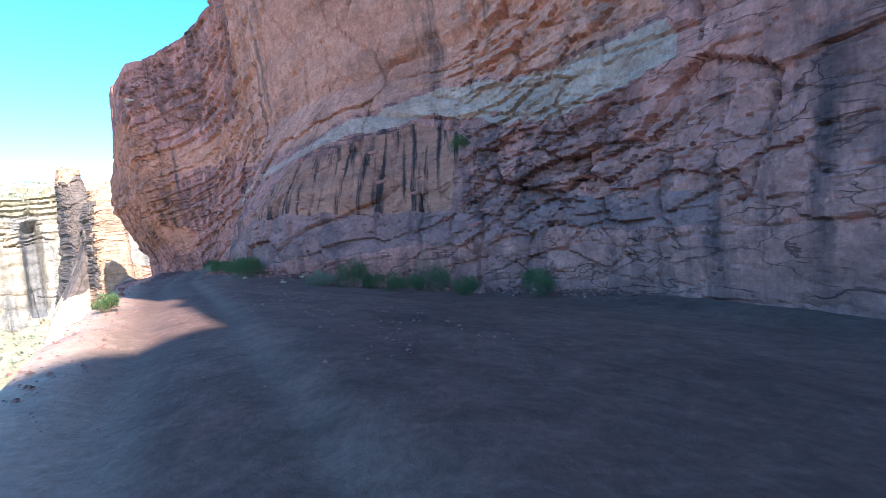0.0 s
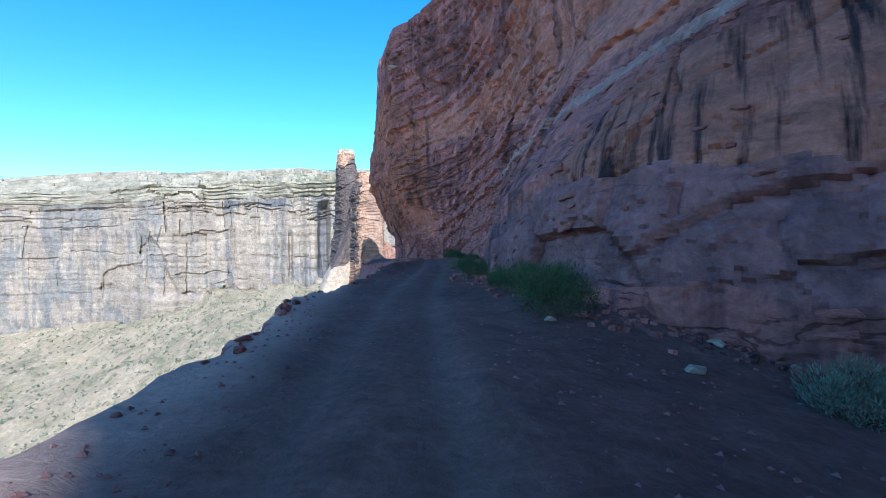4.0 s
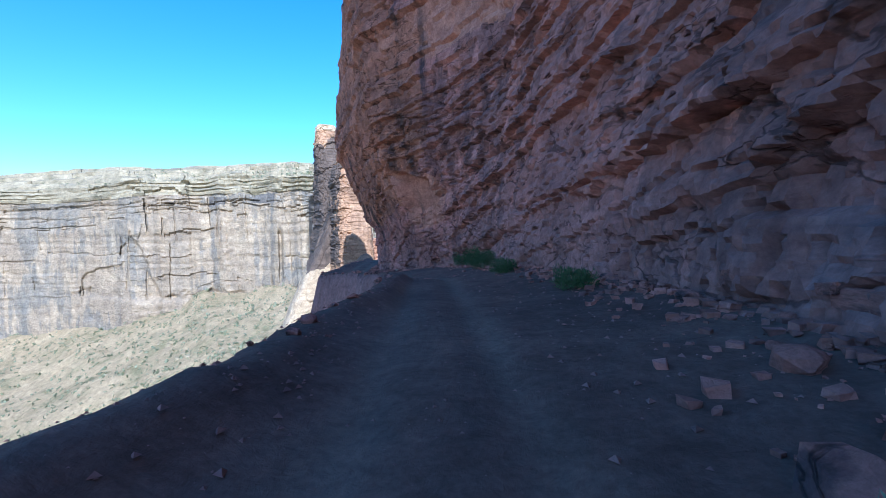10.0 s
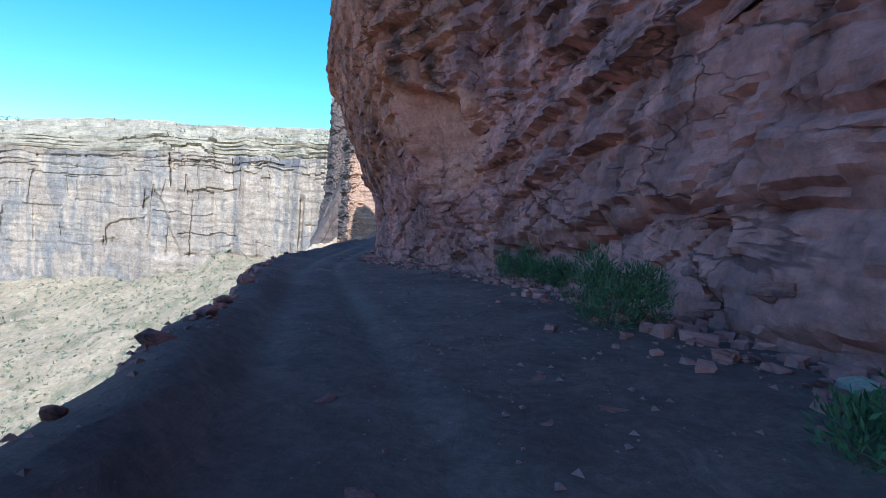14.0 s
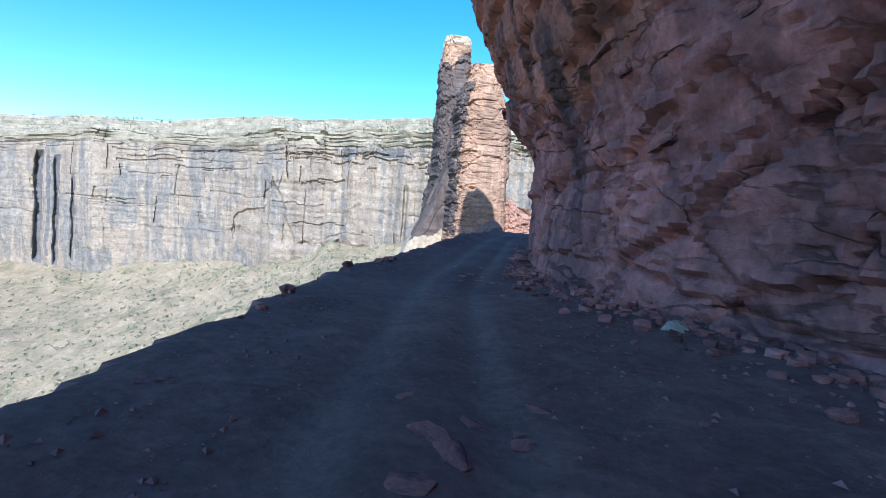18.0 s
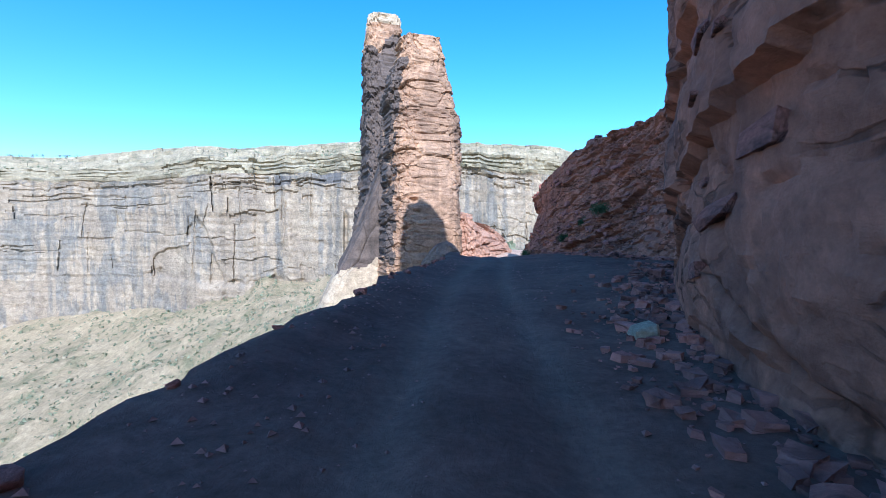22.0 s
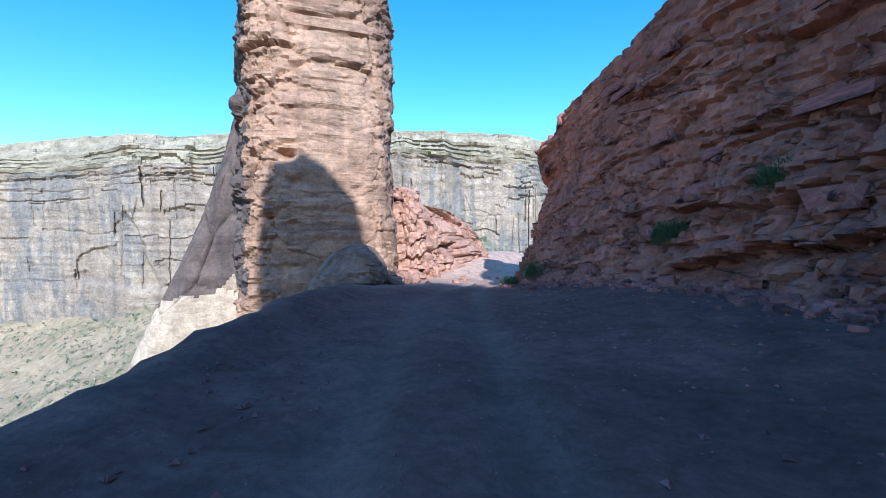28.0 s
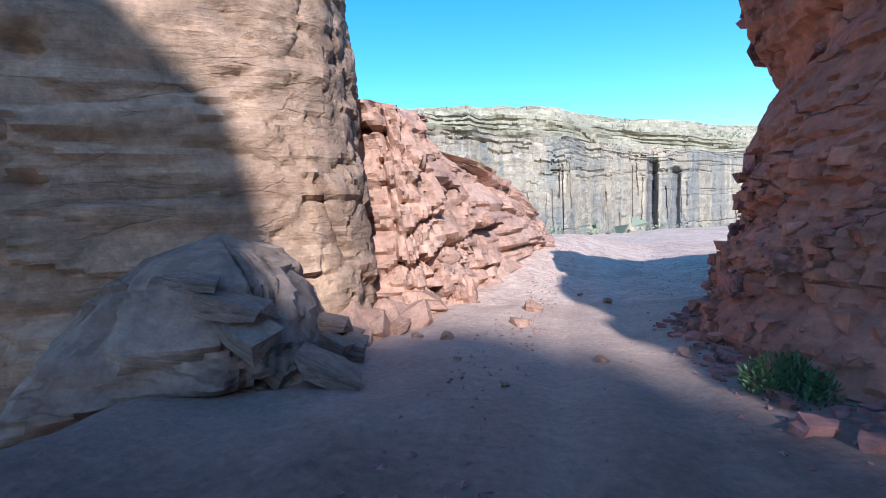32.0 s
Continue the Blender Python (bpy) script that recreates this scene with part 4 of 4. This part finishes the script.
rng = random.Random(5)
for k in range(80):                      # rubble along the cliff's foot
    y = rng.uniform(-14, 97)
    wall_x = float(np.interp(y, [m[0][1] for m in MAIN[5:]], [m[0][0] for m in MAIN[5:]]))
    x = wall_x - abs(rng.gauss(0, 0.55)) - 0.15
    road_x = float(np.interp(y, ROAD_Y, ROAD_X))
    if x - road_x < 1.7:
        continue
    boulder(x, y, rng.choice((0.12, 0.16, 0.2, 0.28, 0.4)) * rng.uniform(0.8, 1.2), 200 + k, "tan" if rng.random() < 0.12 else "red")
for k in range(110):                     # stones on the outer rim
    y = rng.uniform(-10, 105)
    x = float(np.interp(y, ROAD_Y, ROAD_X) - np.interp(y, ROAD_Y, RIM_D)) + rng.uniform(-0.3, 0.5)
    x = inside_rim(x, y)
    boulder(x, y, rng.choice((0.08, 0.1, 0.14, 0.18, 0.24)) * rng.uniform(0.8, 1.2), 4000 + k, "red", label="small angular stone on the road's outer rim", group="rim stones")
for k in range(48):                      # rubble foot of the spur
    y = rng.uniform(100, 131)
    wall_x = float(np.interp(y, [m[0][1] for m in SECOND[1:9]], [m[0][0] for m in SECOND[1:9]]))
    x = wall_x - abs(rng.gauss(0, 0.7)) + 0.2
    if x - float(np.interp(y, ROAD_Y, ROAD_X)) < 1.6:
        continue
    boulder(x, y, rng.choice((0.1, 0.15, 0.2, 0.3, 0.42)) * rng.uniform(0.8, 1.2), 600 + k, "red", label="angular rubble block at the spur's foot", group="spur rubble")
for k in range(26):                      # blocks at the tower's foot, in the sun
    x, y = rng.uniform(-7.5, 2.5), rng.uniform(128, 140)
    boulder(x, y, rng.choice((0.1, 0.16, 0.25, 0.4)), 700 + k, "pink", label="sunlit pink stone on bare dirt by the tower", group="tower stones")


def slab_on(pts, out, parent, material_set, i, j, size, seed):
    """A plate of rock set into a cliff's face."""
    q = random.Random(seed)
    o = Vector((out[j][0], out[j][1], 0)).normalized()
    along = Vector((-o.y, o.x, 0))
    up = Vector((0, 0, 1))
    m = Matrix((along, up, o)).transposed().to_4x4()
    m.translation = Vector(pts[i, j]) - o * size * 0.02
    ob = new("rock_slab", material_set[seed % len(material_set)])
    ob.matrix_world = m @ pose(0, 0, 0, q.uniform(-8, 8), q.uniform(-8, 8), q.uniform(0, 16)) @ Matrix.Diagonal((size * q.uniform(0.8, 1.6), size * q.uniform(0.2, 0.5), 0.2 * size ** 0.5, 1))
    ob.parent = parent
    return ob


for k in range(230):
    i = rng.randrange(18, 112)
    j = rng.randrange(int(0.32 * main_pts.shape[1]), int(0.86 * main_pts.shape[1]))
    slab_on(main_pts, main_out, cliff_main, SLABS, i, j, rng.choice((0.15, 0.2, 0.3, 0.4)), 900 + k)
for k in range(120):
    i = rng.randrange(14, spur_pts.shape[0] - 2)
    j = rng.randrange(int(0.1 * spur_pts.shape[1]), int(0.6 * spur_pts.shape[1]))
    slab_on(spur_pts, spur_out, cliff_second, SLABS, i, j, rng.choice((0.2, 0.3, 0.45, 0.7)), 1300 + k)
for k in range(22):                      # loose blocks on the spur's crest
    j = rng.randrange(int(0.12 * spur_pts.shape[1]), int(0.6 * spur_pts.shape[1]))
    p = spur_pts[-1, j]
    boulder(float(p[0]) + 0.3, float(p[1]), rng.choice((0.3, 0.45, 0.6)), 1500 + k, "red", z=float(p[2]) - 0.1, label="dark loose block on the spur's crest", group="crest blocks")


# ---- shrubs on the far slopes ----
def scatter_shrubs(name, places, sizes, seed):
    """Small leafy tufts that nobody could count."""
    g = np.random.default_rng(seed)
    n = len(places)
    per = 7
    c = np.repeat(places, per, 0) + g.normal(0, 0.35, (n * per, 3)) * np.repeat(sizes, per)[:, None]
    sz = np.repeat(sizes, per) * g.uniform(0.3, 0.6, n * per)
    tri = g.normal(0, 1, (n * per, 4, 3))
    tri /= np.linalg.norm(tri, axis=2, keepdims=True)
    v = (c[:, None] + tri * sz[:, None, None]).reshape(-1, 3)
    b = np.arange(n * per)[:, None, None] * 4 + np.array([[0, 1, 2], [0, 2, 3], [0, 3, 1], [1, 3, 2]])[None]
    me = bpy.data.meshes.new(name)
    me.from_pydata(v.tolist(), [], b.reshape(-1, 3).tolist())
    return put(name, me, SAGE)


g = np.random.default_rng(77)
az, rr = np.radians(g.uniform(-75, 45, 9000)), g.uniform(0.3, 1.0, 9000)
rr = rr * np.interp(np.degrees(az), FAR_AZ, FAR_R)
px, py = rr * np.sin(az), 66 + rr * np.cos(az)
keep = (py > 20)
px, py = px[keep], py[keep]
floor_pts = np.stack([px, py, ground_z(px, py) + 0.3], -1)
tagged(scatter_shrubs("canyon_shrubs", floor_pts, g.uniform(0.6, 2.3, len(px)) ** 1.25, 5), "pale green scrub over the canyon slopes", "scrub", kind="stuff")
az, up = np.radians(g.uniform(-80, 50, 3200)), g.uniform(0, 1, 3200)
rim_r = np.interp(np.degrees(az), FAR_AZ, FAR_R) + 9
rr = rim_r + 5 + 155 * up
floor_pts = np.stack([rr * np.sin(az), 66 + rr * np.cos(az), np.interp(rr - rim_r, [0, 4, 8, 13, 19, 27, 38, 51, 67, 85, 105, 130, 160], [47.5, 50.5, 54, 57.5, 60.5, 63.5, 66.5, 68.5, 73, 79, 85, 92, 97]) + 1.0], -1)
tagged(scatter_shrubs("rim_shrubs", floor_pts, g.uniform(0.8, 2.2, 3200), 6), "dark green scrub along the canyon rim", "scrub", kind="stuff")
for k, (x, y, z, size, tall) in enumerate(((5.3, 117.6, -1.2, .6, .8), (6.4, 114.5, .2, .6, .8), (6.5, 110.5, 1.0, .8, 1.1), (2.5, 125.3, -3.2, .6, .9), (1.7, 127.4, -3.9, .5, .6))):
    bush(x, y, z, size, tall, 340 + k * 3, GREEN, "green shrub on the spur's rubble slope")
bush(0.4, 150.0, on_ground(0.4, 150.0), 0.8, 1.0, 380, GREEN, "lone green shrub on sunlit dirt")
bush(17.6, -10.4, 6.6, 0.8, 1.3, 390, GREEN, "green shrub growing from a ledge in the cliff")

for k in range(45):                      # stones on the wide verge of the first bend
    y = rng.uniform(-19, 0)
    wall_x = float(np.interp(y, [m[0][1] for m in MAIN[4:]], [m[0][0] for m in MAIN[4:]]))
    x = wall_x - 0.3 - abs(rng.gauss(0, 1.6))
    if x < 2.4:
        continue
    boulder(x, y, rng.choice((0.1, 0.14, 0.2, 0.3)) * rng.uniform(0.8, 1.2), 1700 + k, "tan" if rng.random() < 0.25 else "red")
for k in range(45):                     # rubble lying on the spur's lower slope
    i, j = rng.randrange(30, 70), rng.randrange(int(0.12 * spur_pts.shape[1]), int(0.62 * spur_pts.shape[1]))
    p, o = spur_pts[i, j], spur_out[j]
    size = rng.choice((0.14, 0.2, 0.28, 0.4))
    boulder(float(p[0] + o[0] * size * 0.25), float(p[1] + o[1] * size * 0.25), size, 1900 + k, "red", z=float(p[2]) - size * 0.3, label="angular rubble block on the spur's slope", group="spur rubble")


def gravel():
    """Pebbles over the road and its verges."""
    q = np.random.default_rng(12)
    n = 16000
    y = q.uniform(-30, 160, n)
    side = np.where(q.uniform(0, 1, n) < 0.5, q.uniform(1.3, 5.5, n), -q.uniform(1.2, 2.8, n))
    side = np.where(q.uniform(0, 1, n) < 0.25, q.uniform(-1.3, 1.3, n), side)
    x = np.interp(y, ROAD_Y, ROAD_X) + side
    size = (0.01 + 0.05 * q.uniform(0, 1, n) ** 2.5) * np.where(np.abs(side) < 1.3, 0.5, 1.0)
    z = ground_z(x, y) + size * 0.2
    shape = np.array([[1, 0, 0], [-0.5, 0.9, 0.1], [-0.6, -0.8, 0], [0.1, 0, 0.75]])
    turn = q.uniform(0, 6.283, n)
    c, s_ = np.cos(turn)[:, None], np.sin(turn)[:, None]
    v = np.stack([x[:, None] + size[:, None] * (shape[:, 0] * c - shape[:, 1] * s_), y[:, None] + size[:, None] * (shape[:, 0] * s_ + shape[:, 1] * c), z[:, None] + size[:, None] * shape[:, 2]], -1)
    b = np.arange(n)[:, None, None] * 4 + np.array([[0, 1, 3], [1, 2, 3], [2, 0, 3]])[None]
    me = bpy.data.meshes.new("gravel")
    me.from_pydata(v.reshape(-1, 3).tolist(), [], b.reshape(-1, 3).tolist())
    me.shade_flat()
    return put("gravel", me, DARK_ROCK)


tagged(gravel(), "loose red pebbles on the dirt road", "gravel", kind="stuff")


def rubble(name, line, near, far_, count, sizes, seed, material):
    """Broken stone in a loose band along the foot of a wall."""
    q = np.random.default_rng(seed)
    st = np.array(line, float)
    y = q.uniform(near, far_, count)
    x = np.interp(y, st[:, 1], st[:, 0]) - np.abs(q.normal(0, 1.0, count)) + 0.25
    keep_ = x - np.interp(y, ROAD_Y, ROAD_X) > 1.5
    x, y = x[keep_], y[keep_]
    n = len(x)
    size = sizes[0] + (sizes[1] - sizes[0]) * q.uniform(0, 1, n) ** 3
    z = ground_z(x, y) + size * 0.15
    corner = np.array([[-1, -1, -1], [1, -1, -1], [1, 1, -1], [-1, 1, -1], [-1, -1, 1], [1, -1, 1], [1, 1, 1], [-1, 1, 1]]) * 0.6
    shape = corner[None] * q.uniform(0.45, 1.15, (n, 8, 3)) * np.array([1, 0.8, 0.6])
    turn = q.uniform(0, 6.283, n)
    c, s_ = np.cos(turn)[:, None], np.sin(turn)[:, None]
    v = np.stack([shape[..., 0] * c - shape[..., 1] * s_, shape[..., 0] * s_ + shape[..., 1] * c, shape[..., 2]], -1) * size[:, None, None] + np.stack([x, y, z], -1)[:, None]
    quad = np.array([[0, 3, 2, 1], [4, 5, 6, 7], [0, 1, 5, 4], [1, 2, 6, 5], [2, 3, 7, 6], [3, 0, 4, 7]])
    me = bpy.data.meshes.new(name)
    me.from_pydata(v.reshape(-1, 3).tolist(), [], (np.arange(n)[:, None, None] * 8 + quad[None]).reshape(-1, 4).tolist())
    me.shade_flat()
    return put(name, me, material)


tagged(rubble("cliff_rubble", [m[0] for m in MAIN[4:24]], -24, 95, 6500, (0.03, 0.26), 21, RED_ROCK), "broken red stone along the cliff's foot", "rubble", kind="stuff")
tagged(rubble("spur_rubble", [m[0] for m in SECOND[1:9]], 99, 134, 3600, (0.03, 0.28), 22, RED_ROCK), "broken red stone along the spur's foot", "rubble", kind="stuff")

for k, (x, y, size) in enumerate(((-2.0, 56.4, .7), (-1.2, 57.0, .5), (-3.0, 68.6, .8), (-2.4, 67.6, .5), (-3.6, 70.5, .45), (1.1, 10.7, .6), (0.2, 11.2, .5), (3.7, 35.8, .5), (4.2, 37.4, .4))):
    q = random.Random(2500 + k)
    for n_ in range(4):
        x_, y_, wide_ = x + q.gauss(0, 0.45), y + q.gauss(0, 0.55), size * q.uniform(0.25, 0.6)
        ob = new("bedrock_slab", STONES["red"][(k + n_) % 6])
        ob.matrix_world = pose(x_, y_, on_ground(x_, y_) - 0.01, 0, 0, q.uniform(0, 360)) @ Matrix.Diagonal((wide_, wide_ * q.uniform(0.5, 0.9), 0.06, 1))
        tagged(ob, "flat bedrock slab worn level with the dirt road", "rock slab", group="road slabs")
ledge = new("rock_slab", stone_mesh("pale_slab", 91, 0.5))
ledge.data.materials.append(PALE_ROCK)
ledge.matrix_world = pose(-0.6, 54.8, 29.0, 4, 0, 20) @ Matrix.Diagonal((1.9, 1.2, 0.8, 1))
ledge.parent = cliff_main


q_ = np.random.default_rng(31)


def blocks(name, x, y, z, size, seed, material):
    """Many rough angular blocks in one mesh."""
    q = np.random.default_rng(seed)
    n = len(x)
    corner = np.array([[-1, -1, -1], [1, -1, -1], [1, 1, -1], [-1, 1, -1], [-1, -1, 1], [1, -1, 1], [1, 1, 1], [-1, 1, 1]]) * 0.6
    shape = corner[None] * q.uniform(0.4, 1.15, (n, 8, 3)) * np.array([1, 0.8, 0.7])
    v = shape * size[:, None, None] + np.stack([x, y, z], -1)[:, None]
    quad = np.array([[0, 3, 2, 1], [4, 5, 6, 7], [0, 1, 5, 4], [1, 2, 6, 5], [2, 3, 7, 6], [3, 0, 4, 7]])
    me = bpy.data.meshes.new(name)
    me.from_pydata(v.reshape(-1, 3).tolist(), [], (np.arange(n)[:, None, None] * 8 + quad[None]).reshape(-1, 4).tolist())
    me.shade_flat()
    return put(name, me, material)


az = np.radians(q_.uniform(-72, 42, 900))
rr = np.interp(np.degrees(az), FAR_AZ, FAR_R) * q_.uniform(0.35, 0.97, 900)
bx_, by_ = rr * np.sin(az), 66 + rr * np.cos(az)
far_blocks = blocks("talus_blocks", bx_, by_, ground_z(bx_, by_), 0.7 + 3.2 * q_.uniform(0, 1, 900) ** 4, 33, RIM_ROCK)
tagged(far_blocks, "pale fallen blocks over the canyon's talus slopes", "rubble", kind="stuff")

spots = [v.co.copy() for v in bank.data.vertices if v.co.z > -3.4 and v.co.x > -4.5]
for k in range(22):
    p = rng.choice(spots)
    boulder(p.x, p.y - 0.1, rng.choice((0.15, 0.25, 0.4, 0.55)), 2100 + k, "pink", z=p.z - 0.1, label="sunlit pink block on the bank beside the tower", group="bank blocks")

PLATES = [block_mesh("plate", 120 + k) for k in range(4)]
for me in PLATES:
    me.materials.append(MOUND_ROCK)
for k in range(22):                      # broken plates that lean on the mound
    q = random.Random(2300 + k)
    x, y = q.uniform(-6.6, -4.6), q.uniform(127.4, 130.2)
    size = q.uniform(0.2, 0.5)
    ob = new("plate", PLATES[k % 4])
    ob.matrix_world = pose(x, y, on_ground(x, y) + max(0.1, (-4.2 - x) * 0.85) * q.uniform(0.3, 1.0), q.uniform(-10, 25), q.uniform(10, 35), q.uniform(-30, 40)) @ Matrix.Diagonal((size * 1.3, size * 0.8, size * 0.4, 1))
    ob.parent = tower

rows_ = q_.integers(12, 75, 1500)
cols_ = q_.integers(int(0.1 * spur_pts.shape[1]), int(0.6 * spur_pts.shape[1]), 1500)
at_ = spur_pts[rows_, cols_] + np.concatenate([spur_out[cols_] * 0.04, np.zeros((1500, 1))], 1)
slope_rubble = blocks("slope_rubble", at_[:, 0], at_[:, 1], at_[:, 2], 0.08 + 0.3 * q_.uniform(0, 1, 1500) ** 3, 35, WARM_ROCK)
tagged(slope_rubble, "broken red stone over the spur's lower slope", "rubble", kind="stuff")

CHUNKS = [stone_mesh("chunk", 140 + k, 0.8, 16, 0.7) for k in range(5)]
for me in CHUNKS:
    me.materials.append(PINK_ROCK)
for k in range(30):                      # broken foot of the tower in the sun
    q = random.Random(2700 + k)
    f = q.uniform(0, 1)
    x, y = -5.2 + 1.9 * f + q.uniform(-0.5, 0.5), 131.2 + 7.5 * f + q.uniform(-0.7, 0.7)
    size = q.uniform(0.35, 1.05)
    ob = new("chunk", CHUNKS[k % 5])
    ob.matrix_world = pose(x, y, on_ground(x, y) + q.uniform(0.05, 0.5) * size, q.uniform(-20, 20), q.uniform(5, 30), q.uniform(0, 360)) @ Matrix.Diagonal((size * 1.2, size * 0.8, size * 0.75, 1))
    ob.parent = tower

crest = [v.co.copy() for v in bank.data.vertices if v.co.z > 0.2]
for k in range(9):                       # dry grass along the top of the bank
    p = crest[(k * 211 + 40) % len(crest)]
    tuft = tagged(new("grass_tuft"), "dry straw-coloured grass tuft on the bank", "grass", group="bank grass")
    tuft.matrix_world = pose(p.x, p.y, p.z - 0.08, 0, 0, 40 * k)
    tagged(blades("grass_blades", 90, 0.35, 0.5, 0.012, 0.9, 500 + k, STRAW, tuft, False), kind="stuff")
